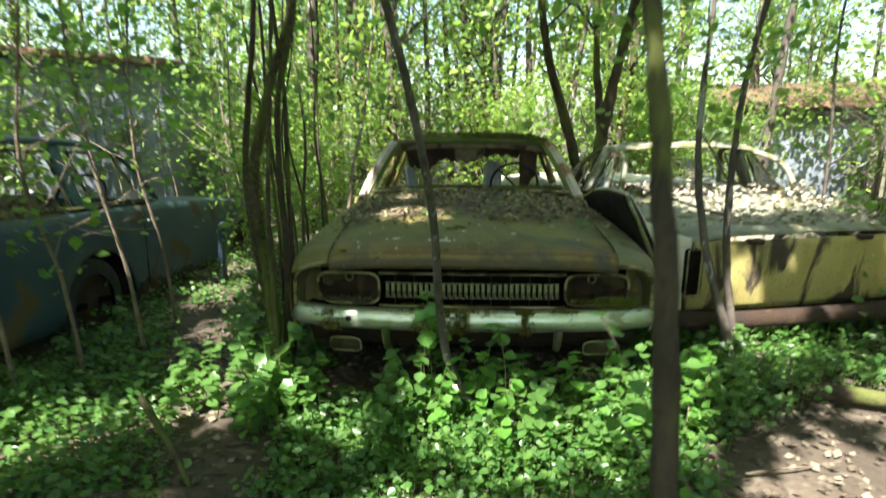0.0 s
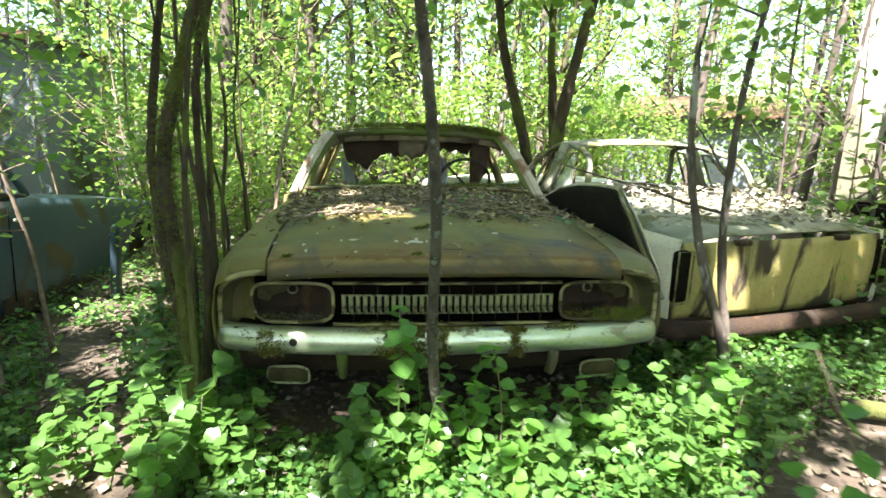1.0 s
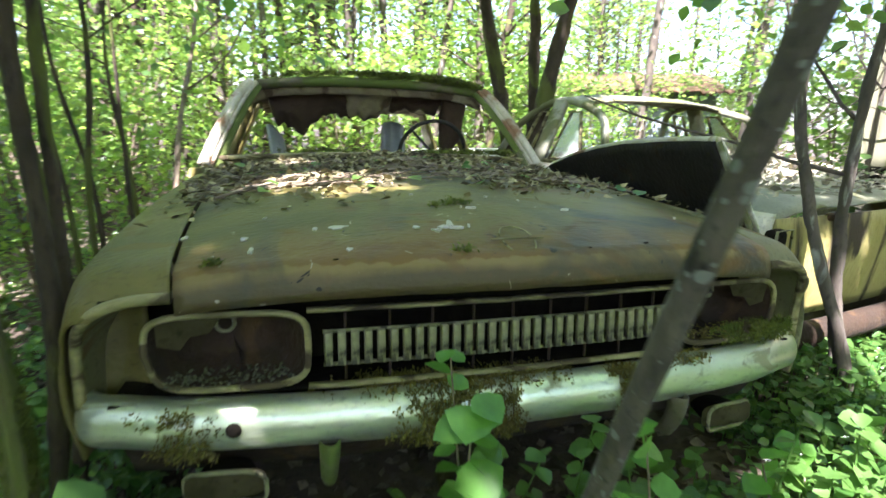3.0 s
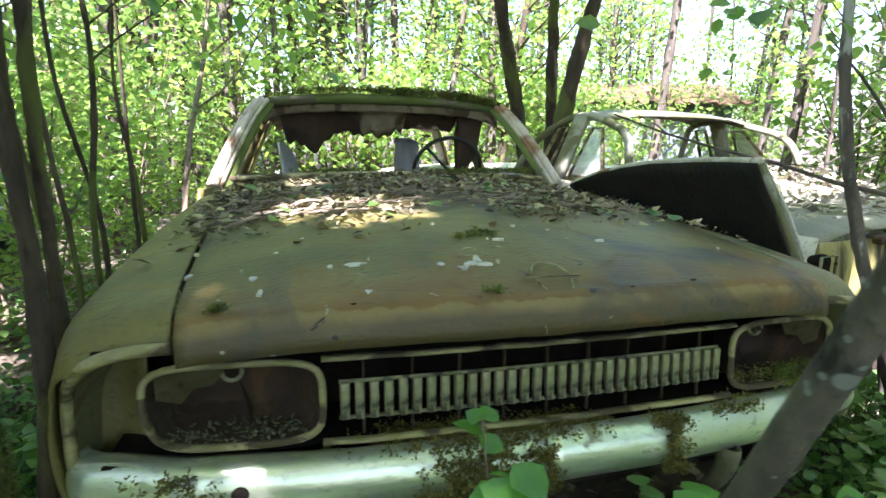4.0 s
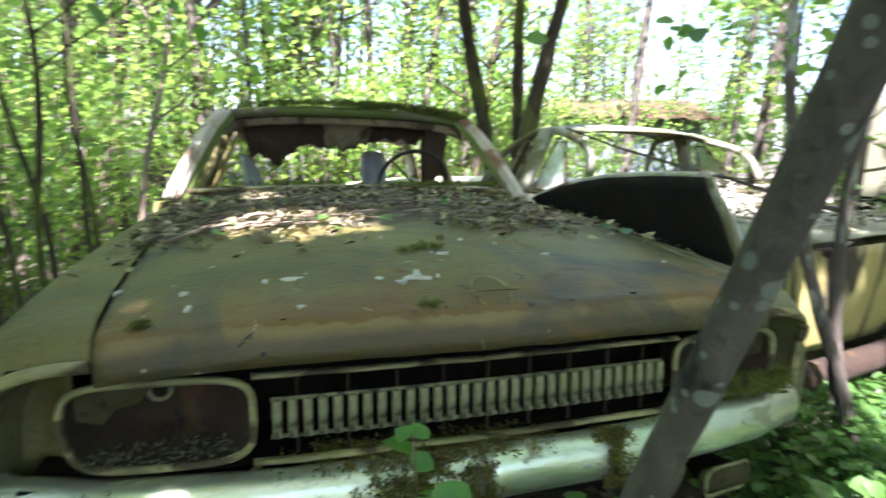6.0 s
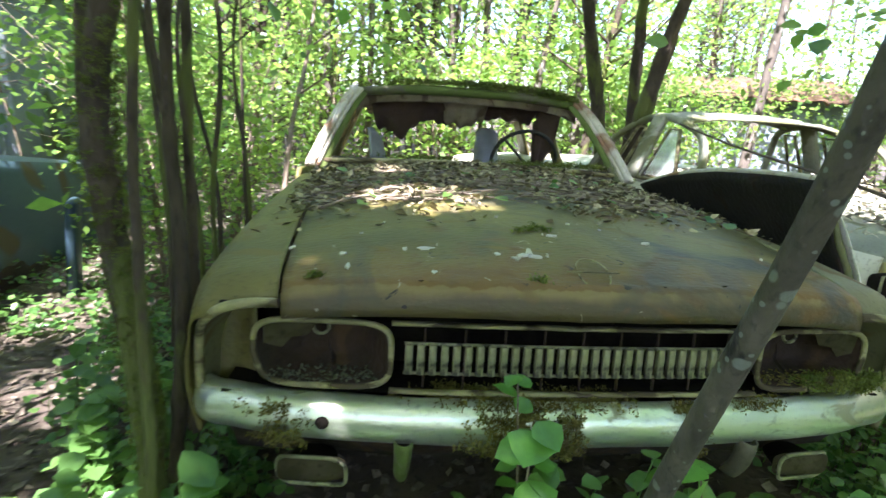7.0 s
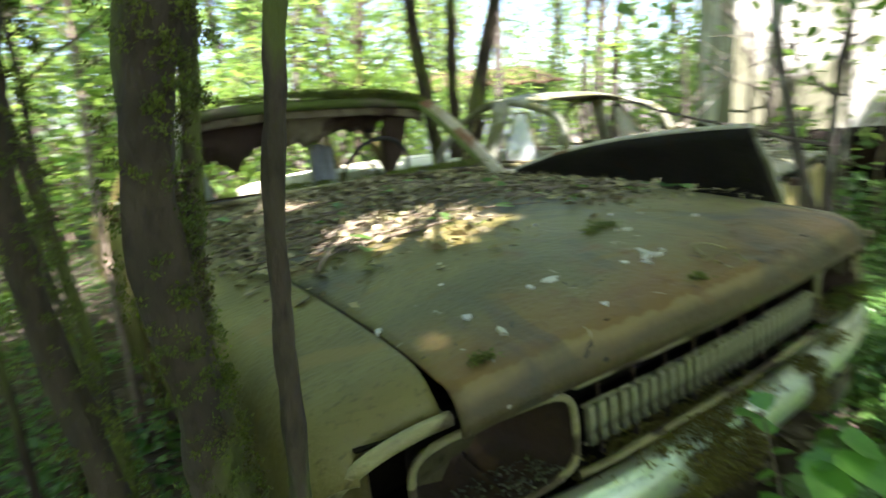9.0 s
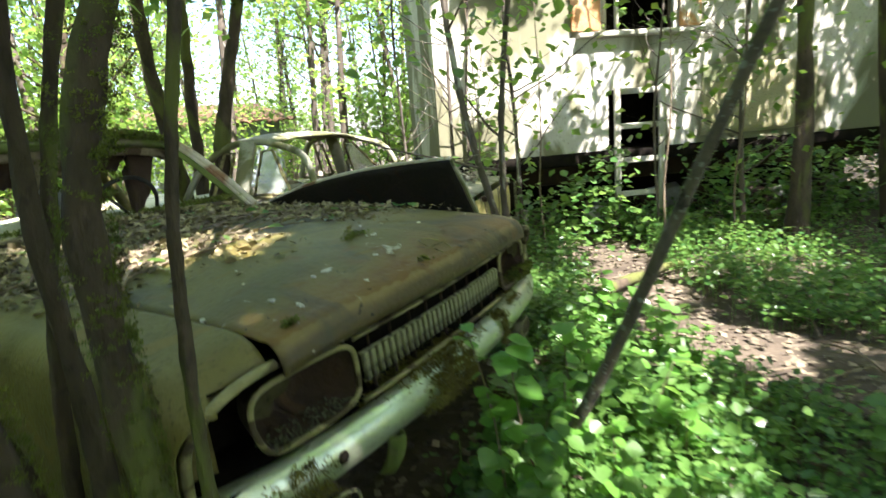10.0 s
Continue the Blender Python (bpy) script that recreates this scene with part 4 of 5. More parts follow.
def trailer():
    t = thing("old_trailer", "tall mossy cream trailer body with dark window and dark underside", "trailer", TR)
    x0, x1, z0, z1, D = -1.8, 3.6, 0.66, 3.3, 2.3
    wx0, wx1, wz0, wz1 = -0.30, 0.36, 1.66, 2.5
    dx0, dx1, dz1 = -0.27, 0.27, 1.18
    wall = part("long_side", Geo(), WALLP, t, "cream panel wall streaked with moss")
    g = Geo()
    xs, zs = [x0, wx0, dx0, dx1, wx1, x1], [z0, dz1, wz0, wz1, z1]
    open_ = {(2, 0), (1, 2), (2, 2), (3, 2)}
    g.add([(x, 0.0, z) for z in zs for x in xs], [(j * 6 + i, j * 6 + i + 1, j * 6 + i + 7, j * 6 + i + 6) for j in range(4) for i in range(5) if (i, j) not in open_])
    sk = wall.modifiers.new("skin", "SOLIDIFY")
    sk.thickness, sk.offset = 0.06, -1
    old = wall.data
    wall.data = g.mesh("long_side", WALLP, False)
    bpy.data.meshes.remove(old)
    part("far_side", box(((x0 + x1) / 2, D, (z0 + z1) / 2), (x1 - x0, 0.06, z1 - z0), 0.01), WALLP, t)
    for x in (x0 + 0.03, x1 - 0.03):
        part("end_wall", box((x, D / 2, (z0 + z1) / 2), (0.06, D - 0.07, z1 - z0), 0.01), WALLP, t)
    part("roof", box(((x0 + x1) / 2, D / 2, z1 + 0.05), (x1 - x0 + 0.2, D + 0.3, 0.1), 0.03), BROWNROOF, t)
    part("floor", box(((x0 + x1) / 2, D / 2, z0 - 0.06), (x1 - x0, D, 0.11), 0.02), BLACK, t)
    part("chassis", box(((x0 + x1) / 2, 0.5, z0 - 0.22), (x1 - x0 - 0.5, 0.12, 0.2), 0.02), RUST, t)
    # black board added below the floor as the deep shade under the trailer
    part("underside_shade", box(((x0 + x1) / 2, 1.4, 0.28), (x1 - x0 - 0.3, 0.1, 0.62), 0.02), BLACK, t)
    wf = part("window", tube([(wx0, 0.0, wz0), (wx1, 0.0, wz0), (wx1, 0.0, wz1), (wx0, 0.0, wz1), (wx0, 0.0, wz0)], 0.022, 6), WHITEW, t, "dark open window with pale frame")
    part("mullion", box((wx0 + 0.13, 0.03, (wz0 + wz1) / 2), (0.03, 0.04, wz1 - wz0), 0.005), WHITEW, wf)
    part("window_sill", box(((wx0 + wx1) / 2, -0.03, wz0 - 0.02), (wx1 - wx0 + 0.5, 0.10, 0.04), 0.01), WHITEW, wf)
    for x, w in ((wx0 - 0.17, 0.26), (wx1 + 0.13, 0.20)):
        part("shutter_board", box((x, -0.02, (wz0 + wz1) / 2 + 0.02), (w, 0.025, wz1 - wz0), 0.006), ORANGE, t, "orange-brown peeling board")
    # black board added behind the openings in place of the unlit inside
    part("shade_backing", box((0, 0.9, 1.7), (1.6, 0.05, 2.0), 0.01), BLACK, t)
    part("rounded_hatch", sheet(lambda u, v: (0.62 + 1.15 * u, -0.012 - 0.01 * math.sin(u * 3), 0.72 + 0.10 * max(0, u - 0.8) * 5 * (1 - v) + (0.62) * v), 16, 10), surface("ochre_panel", [(0.30, 0.27, 0.14), (0.36, 0.33, 0.20)], 2, 0.7, bump=0.2, stain=(0.16, 0.18, 0.09), stain_scale=2), t, "ochre lower hatch", thick=0.01)
    rr = random.Random(6)
    for i in range(22):
        tagged(part("rubble_block", box((0, 0, 0), (rr.uniform(0.10, 0.34), rr.uniform(0.08, 0.2), rr.uniform(0.08, 0.24)), 0.02), RUST if i % 3 else STONE,
                    m=TR @ pose(rr.uniform(x0, x1), rr.uniform(0.1, 0.9), rr.uniform(0.02, 0.10), rr.uniform(-12, 12), rr.uniform(-12, 12), rr.uniform(0, 180))), "rubble block lying beneath the trailer", "rubble", "rubble under the trailer")
    lad = thing("ladder", "short weathered white wooden ladder against the trailer opening", "ladder", TR)
    for x in (-0.21, 0.21):
        part("rail", box((x, -0.05, 0.60), (0.055, 0.035, 1.20), 0.008), WHITEW, lad)
    for z in (0.26, 0.56, 0.86, 1.16):
        part("rung", box((0, -0.05, z), (0.365, 0.03, 0.05), 0.008), WHITEW, lad)


trailer()


def shed():
    s = thing("grey_shed", "grey-blue sheet shed with rusty roof edge among trees", "shed", pose(-3.6, 6.9, -0.05, 0, 0, 8))
    part("wall", box((-2.0, 1.2, 1.0), (4.0, 2.4, 2.0), 0.02), SHED, s)
    for i in range(11):
        part("sheet_rib", box((-3.9 + 0.38 * i, -0.015, 1.0), (0.03, 0.03, 1.96), 0.008), SHED, s)
    part("roof", box((-2.0, 1.2, 2.10), (4.3, 2.8, 0.10), 0.03, turn=pose(0, 0, 0, 0, 4, 0)), BROWNROOF, s, "rusty roof with leaves")
    h = thing("far_hut", "low hut with ragged rusty roof behind the cars", "hut", pose(5.3, 9.6, -0.05, 0, 0, -30))
    part("wall", box((0, 1.2, 0.75), (2.4, 2.2, 1.5), 0.02), SHED, h)
    part("roof", sheet(lambda u, v: (-1.4 + 2.8 * u, -0.15 + 2.7 * v, 1.50 + 0.45 * v + 0.05 * wob(u * 9, v * 4, 2) - 0.05 * (wob(u * 30, 0, 2) > 0.1) * (v < 0.05)), 50, 10), BROWNROOF, h, thick=0.03)


shed()


# ---- trees ----
# spots to be sunlit: leaves on their sun lines are left out
FLECKS = [((-0.31, 3.16, 0.79), 0.06), ((-0.21, 3.11, 0.79), 0.08), ((-0.10, 3.06, 0.78), 0.06), ((-0.33, 3.75, 0.82), 0.05), ((-0.42, 2.36, 0.40), -0.03), ((-0.05, 2.10, 0.36), 0.02), ((0.36, 1.0, 0.86), -0.02), ((-0.02, 1.72, 1.05), -0.085), ((0.62, 1.95, 0.15), 0.03), ((0.0, 1.92, 0.2), 0.03), ((0.38, 1.85, 0.15), 0.02), ((-0.62, 2.12, 0.2), 0.0), ((0.95, 2.1, 0.15), 0.0), ((4.7, 1.8, 1.5), 0.35), ((5.1, 1.2, 1.9), 0.35), ((5.1, 1.2, 0.9), 0.3), ((4.5, 2.0, 2.2), 0.3), ((-0.42, 2.1, 0), 0.03), ((1.0, 2.0, 0), 0.04),
          ((3.2, 2.8, 0), 0.25), ((1.5, 1.75, 0), 0.2), ((1.9, 4.1, 0.7), 0.45), ((2.4, 4.2, 0.7), 0.35), ((2.2, 2.3, 0), 0.22), 
          ((0.2, 1.7, 0.15), 0.04), ((-0.75, 4.1, 0.9), 0.10), ((3.4, 3.4, 1.4), 0.22), ((3.9, 2.6, 1.4), 0.2), ((3.0, 3.9, 1.5), 0.3), ((0.7, 2.1, 0.15), 0.05), ((-1.75, 3.9, 0.1), 0.2), ((-1.45, 3.2, 0.1), 0.1), ((-1.85, 4.6, 0.1), 0.15), ((0.27, 2.0, 0.3), 0.04), ((0.5, 1.75, 0.2), 0.05), ((-0.12, 1.55, 0.1), 0.06), ((0.88, 1.92, 0.2), 0.0), ((1.75, 2.9, 0.2), 0.15), ((-1.05, 2.45, 0.2), 0.10), ((3.9, 3.0, 1.8), 0.35), ((4.3, 2.2, 1.6), 0.35), ((4.2, 2.6, 1.0), 0.3), ((2.7, 2.3, 0), 0.22), ((-1.09, 2.29, 0.12), 0.15), ((-0.71, 2.2, 0.2), 0.06), ((0.95, 2.25, 0.2), 0.10), ((2.9, 1.6, 0), 0.28), ((-1.6, 1.9, 0.1), 0.16)]


def clear_of_sun(p):
    """Mask of the places that leave the sunny gaps open."""
    s = np.array(SUN_TO)
    keep = np.ones(len(p), bool)
    for q, rad in FLECKS:
        w = p - np.array(q)
        keep &= np.linalg.norm(w - np.outer(w @ s, s), axis=1) > rad + 0.13
    return keep


def limb_path(rng, a, d, length, k=5, bend=0.25):
    pts, p, d = [Vector(a)], Vector(a), Vector(d).normalized()
    for i in range(k):
        d = (d + Vector((rng.uniform(-bend, bend), rng.uniform(-bend, bend), rng.uniform(-bend * 0.4, bend)))).normalized()
        p = p + d * (length / k)
        pts.append(p.copy())
    return pts


def crown_points(rng, spots, n, spread):
    pts = np.array([spots[rng.randrange(len(spots))][:] for _ in range(n)])
    r = np.random.RandomState(rng.randrange(10 ** 6))
    return pts + r.normal(0, spread, (n, 3)) * np.array([1, 1, 0.8]), r


def tree(name, label, stems, mat, leafmat, n, size, seed, first=1.2, limbs=9, group="", spread=0.22, fine=False, reach=1.0, m=None, own=True, lowest=None, knots=0.42, spurs=0):
    """stems: lists of (points, radius at foot). Each has limbs from the height `first`, and one crown of n leaves."""
    rng = random.Random(seed)
    t = thing(name, label, "tree", m, group)
    spots = []
    for si, (pts, r0) in enumerate(stems):
        path = smooth_path(pts, 20 if own else 6)
        L = len(path)
        rad = [r0 * (1.25 - 0.25 * min(1, i / (7 if own else 4))) * (1 - 0.72 * i / L) for i in range(L)]
        rad[0] *= 1.25
        geo = tube(path, rad, 14 if own else 8, rough=knots, seed=seed + si)
        for q in range(limbs):
            i = rng.randrange(1, L - 1)
            if path[i].z < first:
                continue
            a = rng.uniform(0, 2 * math.pi)
            lp = limb_path(rng, path[i], (math.cos(a), math.sin(a), rng.uniform(0.1, 0.9)), reach * rng.uniform(0.5, 1.3))
            r1 = min(rad[i] * 0.5, 0.022)
            lg = Geo() if own else geo
            tube(lp, [r1 * (1 - 0.8 * j / len(lp)) for j in range(len(lp))], 5, lg)
            spots += lp[1:]
            for w in range(2):
                b = rng.randrange(1, len(lp))
                a2 = rng.uniform(0, 2 * math.pi)
                tp = limb_path(rng, lp[b], (math.cos(a2), math.sin(a2), rng.uniform(-0.2, 0.6)), reach * rng.uniform(0.25, 0.6), 3)
                tube(tp, [r1 * 0.4, r1 * 0.3, r1 * 0.2, r1 * 0.12], 4, lg)
                spots += tp[1:]
            if own:
                part("limb", lg, mat, t)
        spots += [p for p in path if p.z > first + 0.6]
        for q in range(spurs):
            i = rng.randrange(3, L // 2)
            a = rng.uniform(0, 2 * math.pi)
            lp = limb_path(rng, path[i], (math.cos(a), math.sin(a), rng.uniform(0.2, 1.2)), rng.uniform(0.08, 0.4), 4, 0.4)
            part("twig", tube(lp, [0.0045, 0.0034, 0.0026, 0.002, 0.001], 5), mat, t)
        part("trunk", geo, mat, t)
    if n:
        P, r = crown_points(rng, spots, n, spread)
        P = P[P[:, 2] > (first * 0.75 if lowest is None else lowest)]
        if own:
            P = P[clear_of_sun(P)]
        v, f = leaves(r, P, size, 0.35, fine)
        part("crown", leaf_mesh("crown", v, f, leafmat), leafmat, t)
    return t


# the stems whose places count
tree("leaning_sapling", "slender grey leaning tree trunk with pale lichen spots",
     [([(0.214, 2.246, -0.06), (0.06, 2.048, 0.3), (0.014, 1.912, 0.6), (-0.003, 1.748, 1.0), (-0.062, 1.57, 1.4), (-0.15, 1.36, 1.8), (-0.3, 0.9, 2.6), (-0.4, 0.5, 3.6), (-0.45, 0.3, 4.8)], 0.0185)], LICHEN, LEAF, 900, 0.1, 11, first=3.0, limbs=14, lowest=2.9, knots=0.06)
tree("path_sapling", "dark upright tree trunk beside the path",
     [([(0.353, 0.623, -0.06), (0.38, 0.646, 0.3), (0.394, 0.687, 0.6), (0.399, 0.772, 1.0), (0.389, 0.892, 1.4), (0.363, 1.03, 1.8), (0.36, 1.1, 2.8), (0.3, 0.9, 4.2)], 0.026)], BARKM, LEAF, 700, 0.1, 12, first=2.9, limbs=10, lowest=2.8)
tree("stem_clump", "clump of mossy brown stems growing from one stool beside the wreck",
     [([(-0.84, 2.56, -0.06), (-0.87, 2.60, 0.3), (-0.925, 2.635, 0.6), (-0.957, 2.64, 1.0), (-0.879, 2.556, 1.4), (-0.78, 2.42, 1.8), (-0.8, 2.3, 2.6), (-0.95, 2.3, 4.4)], 0.021),
      ([(-0.80, 2.46, -0.06), (-0.81, 2.47, 0.3), (-0.825, 2.47, 0.6), (-0.845, 2.44, 1.0), (-0.735, 2.396, 1.4), (-0.58, 2.35, 1.8), (-0.48, 2.3, 2.4), (-0.55, 2.2, 4.4)], 0.032),
      ([(-0.82, 2.56, -0.06), (-0.80, 2.63, 0.3), (-0.79, 2.66, 0.6), (-0.80, 2.67, 1.0), (-0.774, 2.648, 1.4), (-0.66, 2.61, 1.8), (-0.6, 2.5, 2.6), (-0.8, 2.4, 4.6)], 0.020),
      ([(-0.83, 2.70, -0.06), (-0.80, 2.76, 0.3), (-0.79, 2.75, 0.6), (-0.765, 2.68, 1.0), (-0.721, 2.569, 1.4), (-0.708, 2.428, 1.8), (-0.70, 2.2, 2.6), (-0.6, 2.0, 4.0)], 0.016),
      ([(-0.77, 2.37, -0.06), (-0.772, 2.39, 0.3), (-0.775, 2.40, 0.6), (-0.758, 2.38, 1.0), (-0.70, 2.32, 1.4), (-0.63, 2.2, 1.8), (-0.6, 2.1, 2.6), (-0.6, 2.0, 4.0)], 0.0125)],
     BARKM, LEAF, 2600, 0.1, 13, first=2.0, limbs=10, lowest=2.15, knots=0.5)
tree("forked_tree", "forked dark tree with several trunks behind the wreck",
     [([(1.22, 4.84, -0.06), (1.187, 4.86, 0.3), (1.119, 4.844, 0.6), (0.999, 4.756, 1.0), (0.848, 4.621, 1.4), (0.70, 4.437, 1.8), (0.6, 4.25, 2.4), (0.5, 4.2, 4.5)], 0.060),
      ([(1.32, 4.95, -0.06), (1.33, 4.97, 0.3), (1.31, 4.96, 0.6), (1.26, 4.88, 1.0), (1.185, 4.76, 1.4), (1.11, 4.62, 1.8), (1.05, 4.5, 2.6), (1.0, 4.5, 4.6)], 0.050),
      ([(1.22, 4.78, -0.06), (1.18, 4.72, 0.3), (1.15, 4.64, 0.6), (1.155, 4.53, 1.0), (1.189, 4.43, 1.4), (1.231, 4.309, 1.8), (1.33, 4.1, 2.6), (1.5, 4.0, 4.5)], 0.066)],
     BARKM, LEAF, 2200, 0.1, 14, first=1.45, limbs=11, spurs=5)
tree("sapling", "thin upright sapling in front of the cream saloon",
     [([(1.50, 2.66, -0.06), (1.416, 2.73, 0.3), (1.341, 2.81, 0.6), (1.291, 2.902, 1.0), (1.298, 2.976, 1.4), (1.33, 3.03, 1.8), (1.36, 3.07, 2.6), (1.3, 3.0, 3.8)], 0.024)], BARK, LEAF, 620, 0.055, 15, first=0.9, limbs=14, reach=0.7, fine=True, lowest=1.2)
tree("sapling", "thin crooked sapling beside the cream saloon",
     [([(1.56, 2.77, -0.06), (1.485, 2.795, 0.3), (1.436, 2.802, 0.6), (1.40, 2.783, 1.0), (1.39, 2.74, 1.4), (1.42, 2.69, 1.8), (1.50, 2.6, 2.6), (1.6, 2.6, 3.8)], 0.022)], BARK, LEAF, 620, 0.055, 16, first=0.8, limbs=16, reach=0.7, fine=True, lowest=1.2)
tree("sapling", "pale thin sapling behind the wreck",
     [([(-0.83, 4.0, -0.06), (-0.80, 4.35, 0.8), (-0.74, 4.76, 1.4), (-0.69, 5.14, 2.4), (-0.6, 5.4, 4.0)], 0.016)], TWIG, LEAF, 260, 0.09, 17, first=1.0, limbs=10)
for _x, _y, _s in ((2.82, 3.75, 61), (3.0, 3.3, 62), (2.75, 4.15, 63), (3.5, 2.3, 64), (3.75, 1.7, 65), (3.2, 3.75, 66)):
    _r = random.Random(_s)
    tree("sapling", "leafy sapling growing before the trailer", [([(_x, _y, -0.06), (_x + _r.uniform(-.1, .1), _y + 0.05, 1.0), (_x + _r.uniform(-.2, .2), _y, 2.2), (_x + _r.uniform(-.4, .4), _y + _r.uniform(-.3, .3), 3.8)], _r.uniform(0.012, 0.03))], BARK, LEAF, 420, 0.09, _s, first=0.5, limbs=18, reach=0.7)
for _x, _y, _s in ((3.1, 2.2, 26), (3.35, 1.75, 27), (2.75, 3.5, 28), (3.0, 3.1, 29)):
    _r = random.Random(_s)
    tree("sapling", "thin leafy sapling among the undergrowth", [([(_x, _y, -0.06), (_x - 0.05, _y + 0.02, 0.5), (_x - 0.12, _y - 0.03, 1.1), (_x - 0.1 + _r.uniform(-.1, .1), _y, 2.0)], 0.009)], TWIG, LEAF, 70, 0.07, _s, first=0.5, limbs=9, reach=0.45)

for _x, _y, _s in ((-1.62, 2.72, 21), (-1.85, 2.55, 22), (-1.75, 3.3, 24), (-2.0, 2.3, 25), (-1.7, 4.6, 30), (-1.75, 5.6, 31), (-2.15, 6.2, 32), (-2.7, 6.5, 33), (-3.3, 6.45, 34), (-3.9, 6.35, 35), (-2.0, 5.2, 36)):
    _r = random.Random(_s)
    tree("sapling", "thin leafy sapling before the blue saloon", [([(_x, _y, -0.06), (_x - 0.05, _y + 0.02, 0.5), (_x - 0.12, _y - 0.03, 1.1), (_x - 0.1 + _r.uniform(-.1, .1), _y, 2.0), (_x + _r.uniform(-.2, .2), _y + 0.1, 3.4)], 0.012)], TWIG, LEAF, 460, 0.065, _s, first=0.6, limbs=22, reach=0.75)

for _x, _y, _s in ((-0.93, 3.30, 71), (-0.96, 3.62, 72), (-0.92, 3.95, 73), (-1.02, 3.78, 74), (-0.98, 4.25, 75), (-0.90, 3.05, 76), (-1.10, 3.45, 77)):
    _r = random.Random(_s)
    tree("sapling", "thin dark bare-stemmed sapling beside the wreck", [([(_x, _y, -0.06), (_x + _r.uniform(-.03, .02), _y + _r.uniform(-.04, .04), 0.6), (_x + _r.uniform(-.08, .03), _y + _r.uniform(-.08, .08), 1.2), (_x + _r.uniform(-.15, .06), _y + _r.uniform(-.1, .1), 2.0), (_x + _r.uniform(-.3, .1), _y, 3.4)], _r.uniform(0.008, 0.014))], BARKM, LEAF, 90, 0.06, _s, first=1.1, limbs=10, reach=0.5, fine=True, lowest=1.3)

# wood all round, from a few kinds
protos = []
for k in range(6):
    r = random.Random(100 + k)
    h = r.uniform(5.5, 7.5)
    stems = []
    for q in range(1 if k < 3 else 2):
        dx, dy = r.uniform(-0.8, 0.8), r.uniform(-0.8, 0.8)
        stems.append(([(0.05 * q, 0, -0.1), (dx * 0.12 + 0.1 * q, dy * 0.12, h * 0.2), (dx * 0.35, dy * 0.3, h * 0.45), (dx * 0.6, dy * 0.7, h * 0.75), (dx, dy, h)], r.uniform(0.03, 0.075)))
    protos.append(tree("woodland_tree", "slim leafy young woodland tree", stems, BARK if k % 2 else BARKM, LEAFB, 1900, 0.095, 200 + k, first=0.9 + 0.2 * k, limbs=24, group="woodland trees", spread=0.3, reach=1.25, own=False, m=pose(-9 + 3.2 * k, 13.5 + (k % 2), 0, 0, 0, 40 * k)))
_r = random.Random(77)
_spots = []
_tries = 0
while len(_spots) < 120 and _tries < 6000:
    _tries += 1
    x, y = _r.uniform(-13, 15), _r.uniform(-9, 17)
    if (x - 0.3) ** 2 + (y - 2.2) ** 2 < 3.4 ** 2 and not (y > 5.3):
        continue
    if -1.3 < x < 1.5 and 2 < y < 7.4:
        continue
    if -4.2 < x < -1.9 and 1.9 < y < 6.7:
        continue
    if 0.7 < x < 3.2 and 3.2 < y < 8.2:
        continue
    if x < -3.2 and 6.3 < y < 10:
        continue
    if -7 < x < -1.4 and -4 < y < 3.4:
        continue
    if y > 3 and 0.3 < x / y < 1.5 and _r.random() < 0.6:
        continue
    d = TR.inverted() @ Vector((x, y, 0))
    if -4.6 < d.x < 4.0 and -0.6 < d.y < 2.8:
        continue
    if y < 1.2 and x < 3 and (x + 1) ** 2 + (y - 2) ** 2 < 81:
        continue
    if any((x - a) ** 2 + (y - b) ** 2 < 0.7 ** 2 for a, b in _spots):
        continue
    _spots.append((x, y))
    copy_thing(protos[_r.randrange(6)], pose(x, y, 0, _r.uniform(-4, 4), _r.uniform(-4, 4), _r.uniform(0, 360)) @ Matrix.Scale(_r.uniform(0.8, 1.2), 4))

# slender poles with high crowns
poles = []
for k in range(3):
    r = random.Random(400 + k)
    dx, dy = r.uniform(-0.7, 0.7), r.uniform(-0.7, 0.7)
    poles.append(tree("pole_tree", "tall slender bare-stemmed woodland tree", [([(0, 0, -0.1), (dx * 0.1, dy * 0.15, 1.5), (dx * 0.4, dy * 0.4, 3.2), (dx, dy, 6.5)], r.uniform(0.04, 0.07))], BARK, LEAFB, 620, 0.095, 410 + k, first=2.6, limbs=16, group="pole trees", spread=0.3, own=False, m=pose(-3.4 + 4 * k, 11.0 + k, 0)))
_ps = []
while len(_ps) < 60:
    x, y = _r.uniform(-9, 10), _r.uniform(4.6, 15)
    if -1.5 < x < 1.5 and y < 7.8 or -4.5 < x < -1.8 and y < 6.8 or 0.7 < x < 3.4 and y < 8.3 or x < -3.0 and 6.0 < y < 9.8 or x > 2 and y < 6 or abs(x - 5.3) < 2 and abs(y - 10.4) < 2:
        continue
    if any((x - a) ** 2 + (y - b) ** 2 < 0.5 ** 2 for a, b in _ps):
        continue
    _ps.append((x, y))
    copy_thing(poles[_r.randrange(3)], pose(x, y, 0, _r.uniform(-5, 5), _r.uniform(-5, 5), _r.uniform(0, 360)) @ Matrix.Scale(_r.uniform(0.8, 1.2), 4))

